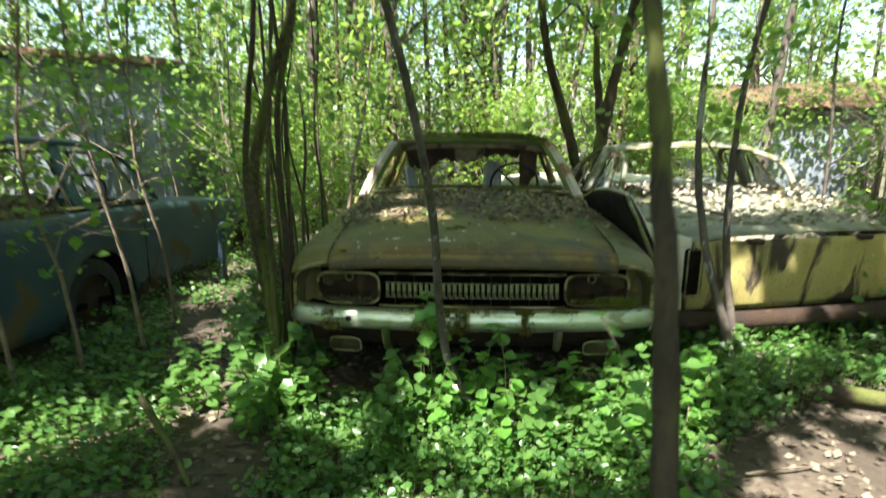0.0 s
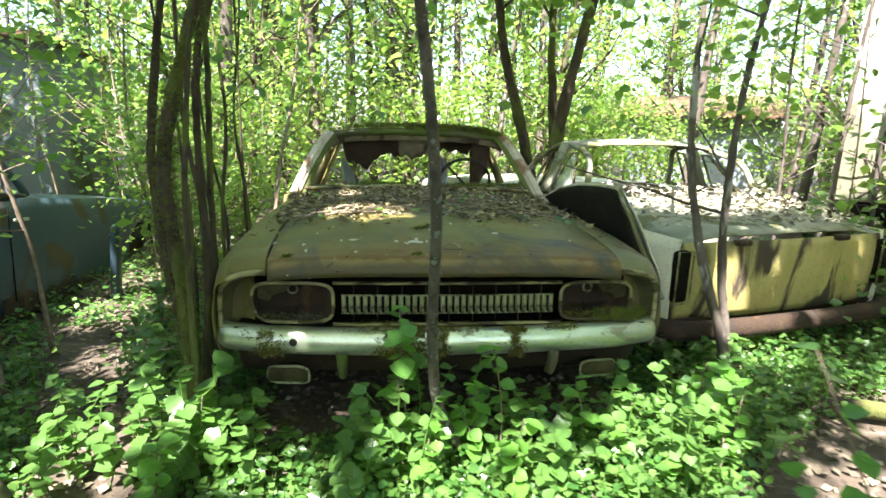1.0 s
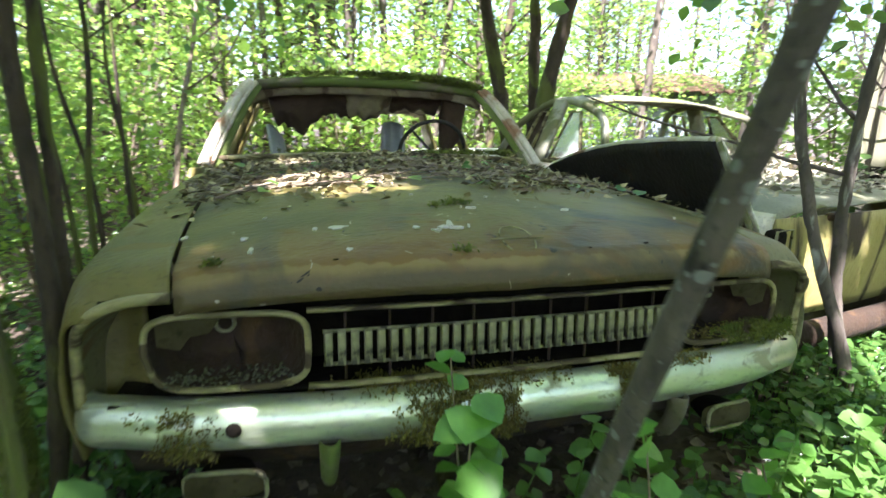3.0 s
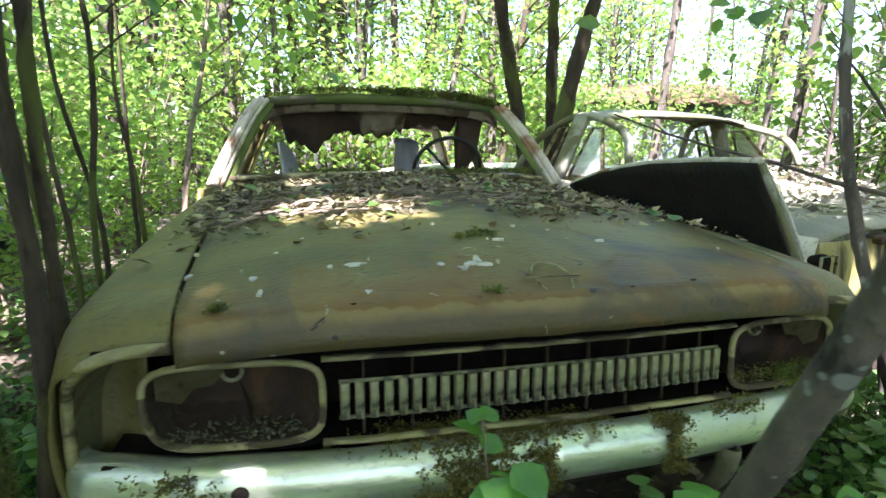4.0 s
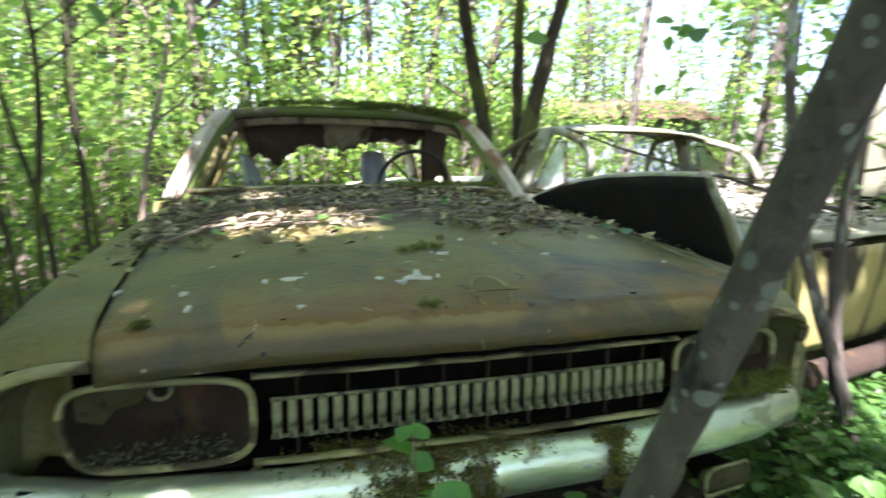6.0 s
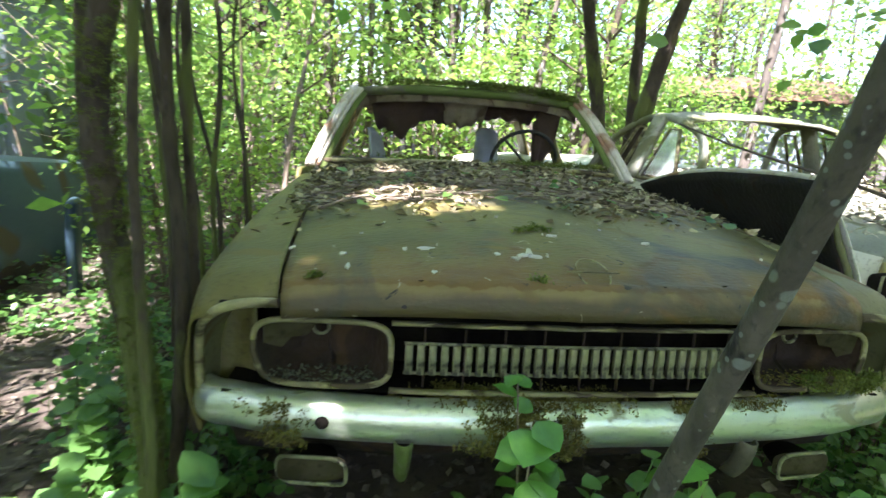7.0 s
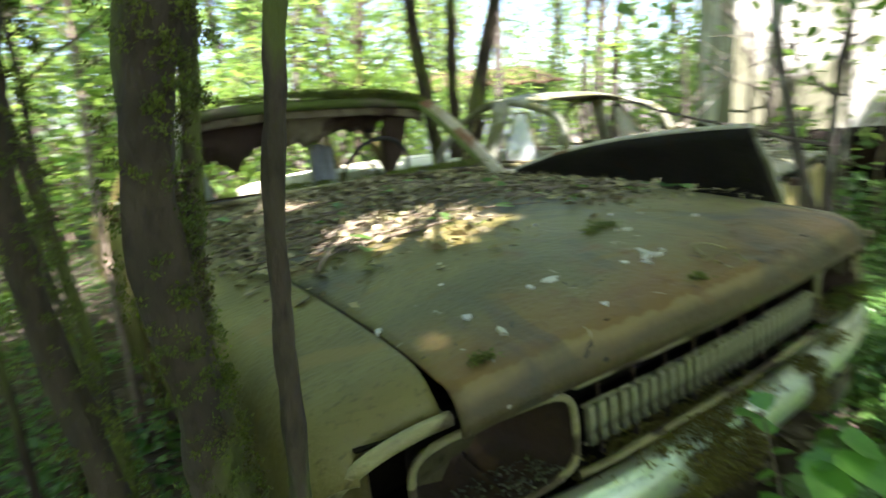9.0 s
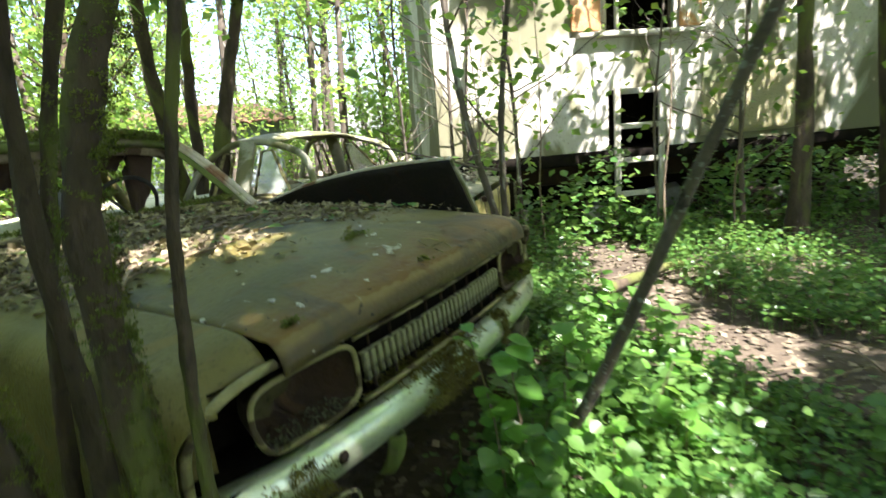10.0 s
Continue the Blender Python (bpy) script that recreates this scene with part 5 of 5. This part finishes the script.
# bushes that close the view between the trunks
bushes = []
for k in range(3):
    r = random.Random(300 + k)
    stems = []
    for q in range(5):
        a, h = r.uniform(0, 6.28), r.uniform(1.0, 2.1)
        stems.append(([(0.05 * math.cos(a), 0.05 * math.sin(a), -0.08), (0.2 * math.cos(a), 0.2 * math.sin(a), h * 0.5), (0.5 * math.cos(a), 0.5 * math.sin(a), h)], 0.013))
    bushes.append(tree("bush", "leafy green bush among the woodland trees", stems, TWIG, LEAFB, 1700, 0.078, 310 + k, first=0.12, limbs=8, group="bushes", spread=0.2, reach=0.8, own=False, lowest=0.03, m=pose(-5 + 4 * k, 8.8, 0)))
_bs = []
_tries = 0
while len(_bs) < 80 and _tries < 6000:
    _tries += 1
    x, y = _r.uniform(-11, 11), _r.uniform(-7, 14)
    if (x - 0.2) ** 2 + (y - 1.8) ** 2 < 2.9 ** 2 or (y < 4.4 and -2.2 < x < 3.8 and y > -4):
        continue
    if -1.5 < x < 1.6 and 2 < y < 7.6 or -4.5 < x < -1.7 and 1.7 < y < 6.7 or 0.7 < x < 3.4 and 3.2 < y < 8.3 or x < -3.0 and 6.0 < y < 9.6:
        continue
    d = TR.inverted() @ Vector((x, y, 0))
    if -2.3 < d.x < 4.2 and -1.0 < d.y < 2.9:
        continue
    if any((x - a) ** 2 + (y - b) ** 2 < 0.8 ** 2 for a, b in _bs):
        continue
    _bs.append((x, y))
    copy_thing(bushes[_r.randrange(3)], pose(x, y, 0, 0, 0, _r.uniform(0, 360)) @ Matrix.Scale(_r.uniform(0.75, 1.25), 4))

for _x, _y, _s in ((-1.45, 4.4, 0.55),  (-1.35, 5.3, 0.7), (-1.65, 6.1, 0.8), (-0.9, 7.9, 1.0), (0.4, 8.2, 1.1)):
    copy_thing(bushes[_r.randrange(3)], pose(_x, _y, 0, 0, 0, _r.uniform(0, 360)) @ Matrix.Scale(_s, 4))

# far woods: a ring of foliage in clumps
_R = np.random.RandomState(8)
_n = 800
_a = _R.uniform(0, 2 * np.pi, _n)
_d = _R.uniform(13, 27, _n)
_c = np.stack([_d * np.cos(_a), 3 + _d * np.sin(_a), np.where(_R.uniform(0, 1, _n) < 0.45, _R.uniform(0.2, 2.2, _n), _R.uniform(1.5, 9, _n))], 1)
_p = np.repeat(_c, 30, 0) + _R.normal(0, 0.75, (_n * 30, 3))
_p = _p[(_p[:, 2] > 0.05) & ~((_p[:, 2] > 2.6) & (_p[:, 1] > 3) & (_p[:, 0] / np.maximum(_p[:, 1], 0.1) > 0.3) & (_p[:, 0] / np.maximum(_p[:, 1], 0.1) < 1.6) & (_R.uniform(0, 1, len(_p)) < 0.6))]
_v, _f = leaves(_R, _p, 0.30, 0.3, False)
tagged(part("far_woods", leaf_mesh("far_woods", _v, _f, LEAFB), LEAFB), "dense green far woodland foliage", "woodland", kind="stuff")

# leaf layer added out of view to shade the scene, gaps cut along FLECKS
_N = 46000
_zz = _R.uniform(4.2, 7.5, _N)
_gx, _gy = _R.uniform(-4, 6, _N), _R.uniform(-2, 5.6, _N)
_S = np.array(SUN_TO)
_p = np.stack([_gx + _S[0] / _S[2] * _zz, _gy + _S[1] / _S[2] * _zz, _zz], 1)
_dens = 0.78 + 0.55 * np.array([wob(a, b, 0.9, 6) for a, b in zip(_gx, _gy)])
_dens = np.where((_gx > -3.5) & (_gx < 1.25) & (_gy > 1.7) & (_gy < 5), 1.0, _dens)
_dens = np.where((_gx > 1.3) & (_gy > 1.2), _dens * 0.86, _dens)
_keep = (_R.uniform(0, 1, _N) < _dens) & clear_of_sun(_p)
_p = _p[_keep]
# more unseen leaves, each batch added to darken one area below
_k = 1900
_zz = _R.uniform(3.6, 6.5, _k)
_p2 = np.stack([_R.uniform(-0.9, 1.2, _k) + _S[0] / _S[2] * _zz, _R.uniform(2.4, 4.7, _k) + _S[1] / _S[2] * _zz, _zz], 1)
_p3 = np.stack([_R.uniform(-3.4, -0.9, _k) + _S[0] / _S[2] * _zz, _R.uniform(0.8, 5.6, _k) + _S[1] / _S[2] * _zz, _zz], 1)
_p4 = np.stack([_R.uniform(0.4, 0.95, 1500) + _S[0] / _S[2] * _zz[:1500], _R.uniform(0.5, 1.6, 1500) + _S[1] / _S[2] * _zz[:1500], _zz[:1500]], 1)
_p5 = np.stack([_R.uniform(-8, -2.4, 1700), _R.uniform(3.4, 7.0, 1700), _R.uniform(3.2, 6.5, 1700)], 1)
_h = _R.uniform(0, 1, (700, 1))
_p6 = np.array([0.0, 1.86, 0.72]) * (1 - _h) + np.array([-0.06, 1.55, 1.45]) * _h + _S * _R.uniform(3.6, 6.0, (700, 1)) + _R.normal(0, 0.10, (700, 3))
_p = np.concatenate([_p, _p4[clear_of_sun(_p4)], _p5, _p6[clear_of_sun(_p6)], _p2[clear_of_sun(_p2)], _p3[clear_of_sun(_p3)]])
_v, _f = leaves(_R, _p, 0.17, 0.2, False)
tagged(part("shade_canopy", leaf_mesh("shade_canopy", _v, _f, LEAFB), LEAFB), "unseen leaf layer added overhead to shade the scene, with gaps cut for sun", "foliage", kind="stuff")


# ---- undergrowth ----
def bare(x, y):
    """How bare the soil is: trodden paths and the shade beneath the wreck."""
    b = 0.0
    for a, c, w in (((-0.45, -1.5), (-0.80, 1.9), 0.08), ((-0.95, 1.9), (-1.65, 3.5), 0.11),
                    ((0.75, -1.5), (1.35, 1.8), 0.30), ((1.35, 1.8), (2.0, 2.2), 0.26), ((2.0, 2.2), (3.5, 2.8), 0.20)):
        p, q, s = Vector(a), Vector(c), Vector((x, y))
        k = max(0, min(1, (s - p).dot(q - p) / (q - p).length_squared))
        d = (s - (p + (q - p) * k)).length
        b = max(b, 1 - max(0, d - w) / 0.14)
    if -0.75 < x - 0.135 < 0.8 and y > 2.36:
        b = 1.0
    if -3.8 < x < -2.25 and 2.3 < y < 6.4:
        b = 1.0
    return min(1, max(0, b + 0.35 * wob(x, y, 2.4, 4)))


_rs = random.Random(31)
_pts, _sizes, _stalks = [], [], Geo()
_count = 0
while _count < 20000:
    rr = _rs.random()
    if rr < 0.62:
        x, y = _rs.gauss(0.3, 1.7), _rs.gauss(2.2, 1.2)
    else:
        x, y = _rs.uniform(-6, 7), _rs.uniform(-2, 11)
    _count += 1
    if _rs.random() < bare(x, y) * 1.15:
        continue
    if (x < 0.5 and x > -0.55) and y < 1.6 and _rs.random() < 0.4:
        continue
    if _rs.random() < 0.2 + 0.5 * max(0, wob(x, y, 3.1, 15)):
        continue
    h = _rs.uniform(0.04, 0.16) * (1 + 0.6 * wob(x, y, 1.1, 8)) + (0.07 if 1.2 < x and y < 3.4 else 0)
    if -0.2 < x < 1.1 and 1.65 < y < 2.4:
        h += _rs.uniform(0.02, 0.13)
    z0 = ground_z(x, y)
    for q in range(_rs.randrange(5, 11)):
        a = _rs.uniform(0, 6.28)
        rad = _rs.uniform(0.01, 0.09)
        _pts.append((x + rad * math.cos(a), y + rad * math.sin(a), z0 + h * _rs.uniform(0.35, 1.1)))
        _sizes.append(_rs.uniform(0.016, 0.044))
    if y < 3.2:
        tube([(x, y, z0 - 0.01), (x + 0.01, y, z0 + h)], [0.0022, 0.0012], 3, _stalks, cap=False)
_RS = np.random.RandomState(4)
_v, _f = leaves(_RS, np.array(_pts), np.array(_sizes), 0.05, True, 1.0, 0.5)
tagged(part("undergrowth", leaf_mesh("undergrowth", _v, _f, GRASS), GRASS), "low green leafy undergrowth covering the forest floor", "undergrowth", kind="stuff")
tagged(part("plant_stalks", _stalks, GRASS), "thin green stalks of the undergrowth", "undergrowth", kind="stuff")

# weeds hiding the foot of the trailer
_w = []
for _i in range(4200):
    q = TR @ Vector((_rs.uniform(-1.8, 3.6), -0.12 - abs(_rs.gauss(0, 0.35)), 0))
    hh = 0.66 + 0.4 * wob(q.x, q.y, 1.7, 3)
    d = TR.inverted() @ q
    if abs(d.x) < 0.33 and d.y > -0.9:
        hh *= 0.35
    _w.append((q.x, q.y, max(0.02, hh * _rs.uniform(0, 1))))
_v, _f = leaves(_RS, np.array(_w), 0.065, 0.1, True, 1.0, 0.5)
tagged(part("weeds", leaf_mesh("weeds", _v, _f, GRASS), GRASS), "tall green weeds along the foot of the trailer", "weeds", kind="stuff")

# dead leaves on the soil
_P = np.stack([_RS.uniform(-3, 4.2, 17000), _RS.uniform(-0.5, 5, 17000), np.zeros(17000)], 1)
_P[:, 2] = [ground_z(a, b) + 0.006 + 0.006 * random.random() for a, b, _ in _P]
_v, _f = leaves(_RS, _P, 0.040, 0.0, False, 1.1, 0.4)
tagged(part("leaf_litter", leaf_mesh("leaf_litter", _v, _f, DEAD), DEAD), "brown dead leaves scattered over the soil", "leaf litter", kind="stuff")

# litter on the bonnet
_R2 = np.random.RandomState(12)
_q = []
while len(_q) < 5600:
    x, y = _R2.uniform(-0.78, 0.78), _R2.uniform(0.12, 1.46)
    dens = min(1.0, max(0.0, (y - 0.26 + 0.05 * (x > 0.1) + 0.34 * wob(x, y, 3, 2)) / 0.5)) ** 1.2
    if _R2.uniform() < dens + 0.03:
        _q.append((x, y, top_z(x, y) + 0.006 + 0.012 * _R2.uniform()))
_v, _f = leaves(_R2, np.array(_q), _R2.uniform(0.65, 1.0, len(_q)) ** 3 * 0.042, 0.0, False, 0.8, 0.5)
_lit = part("bonnet_litter", leaf_mesh("bonnet_litter", _v, _f, DEADB), DEADB, m=CAR)
tagged(_lit, "dry leaves and bark scraps lying on the bonnet", "leaf litter", kind="stuff")
_P = np.array([(x, y, top_z(x, y) + 0.012) for x, y in zip(_R2.uniform(-0.65, 0.68, 70), _R2.uniform(0.3, 1.4, 70))])
_v, _f = leaves(_R2, _P, _R2.uniform(0.03, 0.055, 70), 0.0, True, 1.0, 0.3)
tagged(part("fallen_leaves", leaf_mesh("fallen_leaves", _v, _f, GRASS), GRASS, m=CAR), "fresh green leaves fallen on the bonnet", "leaf litter", kind="stuff")
_tw = Geo()
_rt = random.Random(9)
for i in range(300):
    x, y = _rt.uniform(-0.70, 0.70), min(1.42, 0.40 + abs(_rt.gauss(0.38, 0.30)))
    a, ln_ = _rt.gauss(0, 0.5), _rt.uniform(0.05, 0.30)
    pts = []
    for j in range(5):
        s = (j / 4 - 0.5) * ln_
        px, py = x + s * math.cos(a) + 0.01 * wob(s * 9, i, 3), y + s * math.sin(a)
        px = max(-0.74, min(0.74, px))
        pts.append((px, py, top_z(px, py) + 0.010 + 0.006 * _rt.random()))
    tube(pts, [0.0026, 0.0024, 0.0022, 0.0018, 0.001] if i % 9 else [0.006, 0.006, 0.005, 0.004, 0.003], 5, _tw)
tagged(part("bonnet_twigs", _tw, TWIG, m=CAR), "dry twigs lying across the bonnet", "twigs", kind="stuff")

# bare primer, droppings and sun flecks on the bonnet, all made as pale scraps
_rc = random.Random(44)


def scrap(label, x, y, w, d, k=9):
    """A thin flake with a ragged outline lying on the bonnet."""
    g = Geo()
    ring = []
    for i in range(k):
        a = 2 * math.pi * i / k
        s = _rc.uniform(0.35, 1.15)
        ring.append((x + w * s * math.cos(a), y + d * s * math.sin(a)))
    g.add([(x, y, top_z(x, y) + 0.0042)] + [(p, q, top_z(p, q) + 0.0035) for p, q in ring] + [(p, q, top_z(p, q) - 0.004) for p, q in ring],
          [(0, 1 + i, 1 + (i + 1) % k) for i in range(k)] + [(1 + i, 1 + k + i, 1 + k + (i + 1) % k, 1 + (i + 1) % k) for i in range(k)])
    tagged(part("pale_flake", g, CHIP, m=CAR, smooth=False), label, "paint flake", group="flakes on the bonnet")


for _x, _y, _w, _d in ((-0.145, -0.062, 0.022, 0.010), (-0.125, -0.045, 0.009, 0.022), (-0.16, -0.075, 0.012, 0.010), (-0.118, -0.066, 0.024, 0.005), (-0.20, -0.055, 0.010, 0.007), (-0.36, -0.022, 0.026, 0.010),
                       (-0.547, -0.019, 0.012, 0.009), (-0.534, -0.085, 0.010, 0.012), (-0.671, 0.056, 0.010, 0.008), (-0.35, -0.13, 0.007, 0.007), (-0.41, -0.02, 0.007, 0.010), (-0.042, 0.06, 0.014, 0.005), (0.204, 0.048, 0.014, 0.005)):
    scrap("small pale flake on the worn bonnet, partly a painted sun fleck", _x, _y, _w, _d)
for _i in range(12):
    _x, _y = _rc.uniform(-0.6, 0.6), _rc.uniform(-0.08, 0.6)
    scrap("tiny pale flake on the worn bonnet", _x, _y, _rc.uniform(0.003, 0.008), _rc.uniform(0.002, 0.006), 7)


# ---- moss ----
def moss(name, label, mat, spots, fn, seed, r=(0.008, 0.02), m=CAR):
    """Cushions of fine tufts at fn(x, y) for each spot (x, y, reach, count); r: how far the tufts stand out."""
    rng = random.Random(seed)
    P = []
    for cx, cy, reach, n in spots:
        for i in range(n):
            x, y = cx + rng.gauss(0, reach), cy + rng.gauss(0, reach * 0.5)
            p = Vector(fn(x, y))
            for q in range(18):
                P.append(p + Vector((rng.gauss(0, 1), rng.gauss(0, 1), rng.gauss(0, 0.7))) * r[1] * 0.55)
    rs = np.random.RandomState(seed)
    v, f = leaves(rs, np.array([tuple(p) for p in P]), 0.55 * r[0] + 0.55 * r[1], -0.3, False, 0.7, 1.1)
    return tagged(part(name, leaf_mesh(name, v, f, mat), mat, m=m), label, "moss", kind="stuff")


def on_bumper(x, y):
    return (x, -0.19 + 0.13 * x * x + abs(y), 0.512)


moss("bumper_moss", "dry brown-green moss hanging over the bumper", MOSSD, [(-0.14, 0.04, 0.06, 260), (-0.24, 0.06, 0.05, 180), (0.02, 0.05, 0.05, 160), (0.24, 0.0, 0.02, 60), (0.42, 0.02, 0.04, 50)], on_bumper, 3, (0.006, 0.013))
moss("hanging_moss", "moss clump drooping down the bumper front", MOSSD, [(-0.16, 0.0, 0.05, 220), (-0.05, 0.0, 0.02, 80), (0.25, 0.0, 0.015, 60), (-0.66, 0.0, 0.03, 60)],
     lambda x, y: (x, -0.21 + 0.13 * x * x, 0.512 - 0.09 * abs(math.sin(x * 90 + y * 60))), 5, (0.006, 0.011))
moss("lamp_moss", "bright yellow-green moss beneath the headlamp", MOSS, [(0.66, 0.0, 0.04, 260), (0.73, 0.0, 0.025, 160)], lambda x, y: (x, 0.07 * x * x - 0.15 + abs(y), 0.53 + 0.035 * abs(math.sin(x * 40 + y * 300))), 6, (0.005, 0.012))
moss("roof_moss", "cushions of green moss along the roof edge", MOSS, [(0.42, 1.90, 0.12, 420), (0.15, 1.90, 0.15, 200), (0.54, 2.2, 0.06, 200), (-0.2, 1.92, 0.2, 110)],
     lambda x, y: (max(-0.59, min(0.59, x)), 1.722 + 0.05 * (x / 0.6) ** 2 + 0.4 * abs(y - 1.9), 1.386 - 0.045 * abs(x / 0.6) ** 3 + 0.3 * min(0.04, abs(y - 1.9))), 7, (0.007, 0.018))
moss("bonnet_moss", "small moss tufts on the bonnet", MOSS, [(-0.08, 0.108, 0.025, 18), (-0.596, -0.12, 0.012, 10), (-0.30, 0.62, 0.05, 20), (-0.126, -0.17, 0.008, 6)], lambda x, y: (x, max(y, lip_y(x) + 0.04), top_z(x, max(y, lip_y(x) + 0.04)) + 0.003), 8, (0.005, 0.011))
moss("sill_moss", "moss on the screen base", MOSS, [(0.35, 1.50, 0.12, 90), (-0.3, 1.5, 0.12, 50), (0.62, 1.5, 0.05, 50)], lambda x, y: (x, y, 1.005), 9, (0.007, 0.015))


_stems = [[(-0.87, 2.60, 0.3), (-0.925, 2.635, 0.6), (-0.957, 2.64, 1.0), (-0.879, 2.556, 1.4)], [(-0.81, 2.47, 0.3), (-0.825, 2.47, 0.6), (-0.845, 2.44, 1.0), (-0.735, 2.396, 1.4), (-0.58, 2.35, 1.8)]]


def on_stem(x, y):
    k = abs(x * 7.3 + y * 3.1) % 1.0
    p = smooth_path(_stems[1 if x > 0 else 0], 8)
    q = p[int(k * (len(p) - 1))]
    a = y * 9 + 3 * noise.noise(Vector((0, 0, k * 9)))
    return (q.x + 0.034 * math.cos(a), q.y + 0.034 * math.sin(a), q.z + 0.05 * math.sin(x * 31))


moss("stem_moss", "dark green moss tufts on the clumped stems", MOSS, [(0.6, 0, 0.3, 1600), (-0.6, 0, 0.3, 600)], on_stem, 21, (0.003, 0.006), None)


# ---- single plants and sticks ----
def sprig(label, foot, tip, n, size, seed, mat=BRIGHTL):
    """A shoot with leaves in pairs."""
    rng = random.Random(seed)
    a, b = Vector(foot), Vector(tip)
    side = (b - a).cross(Vector((0, 0, 1))).normalized() if abs((b - a).normalized().z) < 0.9 else Vector((1, 0, 0))
    mid = a.lerp(b, 0.5) + Vector((rng.uniform(-.03, .03), rng.uniform(-.03, .03), 0.02))
    path = smooth_path([a, mid, b], 8)
    s = thing("leafy_shoot", label, "plant")
    part("stem", tube(path, [0.004 * (1 - 0.7 * i / len(path)) for i in range(len(path))], 6), TWIG if mat is BRIGHTL else GRASS, s)
    for i in range(n):
        k = 0.3 + 0.7 * i / max(1, n - 1)
        p = path[min(len(path) - 1, int(k * (len(path) - 1)))]
        P = np.zeros((1, 3))
        v, f = leaves(np.random.RandomState(seed * 31 + i), P, np.array([size * rng.uniform(0.7, 1.15)]), 0.15, True, 1.2, 0.35)
        part("leaf", leaf_mesh("leaf", v, f, mat), mat, s, m=Matrix.Translation(p))


sprig("young shoot with pale heart-shaped leaves before the bumper", (-0.04, 2.08, -0.02), (-0.05, 2.20, 0.53), 22, 0.075, 1)
sprig("small leafy shoot before the bumper", (0.26, 2.08, -0.02), (0.24, 2.15, 0.47), 14, 0.06, 2)
sprig("leafy shoot climbing before the bumper", (-0.62, 2.25, -0.02), (-0.66, 2.22, 0.40), 15, 0.085, 3, GRASS)
sprig("leafy twig reaching over the path", (0.90, 1.08, -0.02), (0.37, 1.03, 0.93), 22, 0.036, 4)
sprig("leafy twig with large pale leaves", (0.86, 1.12, -0.02), (0.34, 1.02, 0.82), 18, 0.036, 5)
sprig("young shoot growing by the leaning trunk", (0.22, 1.92, -0.02), (0.27, 1.85, 0.38), 10, 0.06, 6)
sprig("fresh green shoot sprouting beside the grille", (-0.02, 2.24, 0.05), (-0.06, 2.31, 0.56), 14, 0.05, 7)
for _i in range(60):
    _x, _y = _rs.uniform(-0.28, 1.25), _rs.uniform(1.80, 2.30)
    if _i < 9:
        _x, _y = _rs.uniform(-0.85, -0.5), _rs.uniform(2.0, 2.32)
    sprig("tall broad-leaved plant before the bumper", (_x, _y, -0.02), (_x + _rs.uniform(-.05, .05), _y + _rs.uniform(-.05, .03), _rs.uniform(0.20, 0.40)), 14, _rs.uniform(0.042, 0.066), 140 + _i, GRASS if _i % 3 else BRIGHTL)
for _i in range(34):
    _x, _y = (_rs.gauss(-1.12, 0.14), _rs.uniform(2.0, 3.5)) if _i % 3 else (_rs.uniform(-0.95, -0.55), _rs.uniform(2.1, 2.5))
    sprig("low broad-leaved plant round the stem clump", (_x, _y, -0.02), (_x + _rs.uniform(-.06, .06), _y + _rs.uniform(-.06, .06), _rs.uniform(0.16, 0.34)), 14, 0.055, 300 + _i, GRASS)
for _i in range(75):
    if _i % 2:
        _x, _y = _rs.uniform(0.25, 1.3), _rs.uniform(1.75, 2.6)
    else:
        _x, _y = _rs.uniform(-2.0, 2.6), _rs.uniform(1.0, 3.2)
    if bare(_x, _y) < 0.6 and abs(_x + 0.2) + abs(_y - 1.2) > 0.55:
        sprig("small broad-leaved woodland plant", (_x, _y, -0.02), (_x + _rs.uniform(-.06, .06), _y + _rs.uniform(-.06, .06), _rs.uniform(0.14, 0.27)), 13, 0.05, 40 + _i, GRASS)


def stick(name, label, pts, r, mat=TWIG):
    p = smooth_path(pts, 6)
    tagged(part(name, tube(p, [r * (1 - 0.5 * i / len(p)) for i in range(len(p))], 8, rough=0.3), mat), label, "stick")


stick("fallen_branch", "mossy fallen branch lying beside the path", [(-1.6, 1.35, 0.03), (-1.1, 1.5, 0.08), (-0.75, 1.62, 0.04)], 0.05, BARKM)
stick("dry_stick", "thin dark stick lying on the soil", [(-1.15, 1.9, 0.25), (-0.95, 1.75, 0.1), (-0.8, 1.6, 0.0)], 0.014, BARKM)
stick("fallen_log", "dark log lying across the path", [(1.6, 2.55, 0.03), (2.2, 2.3, 0.05), (2.9, 2.0, 0.03)], 0.045, BARKM)
stick("dry_stick", "forked dry stick on bare soil", [(0.7, 1.9, 0.02), (0.95, 1.75, 0.03), (1.2, 1.5, 0.01)], 0.012)
for _i in range(14):
    _x, _y, _a = _rs.uniform(0.7, 3), _rs.uniform(1.2, 2.6), _rs.uniform(0, 3.1)
    stick("dry_stick", "small dry stick on the soil", [(_x, _y, 0.005), (_x + 0.15 * math.cos(_a), _y + 0.15 * math.sin(_a), 0.02), (_x + 0.3 * math.cos(_a), _y + 0.3 * math.sin(_a) + 0.03, 0.0)], 0.006)
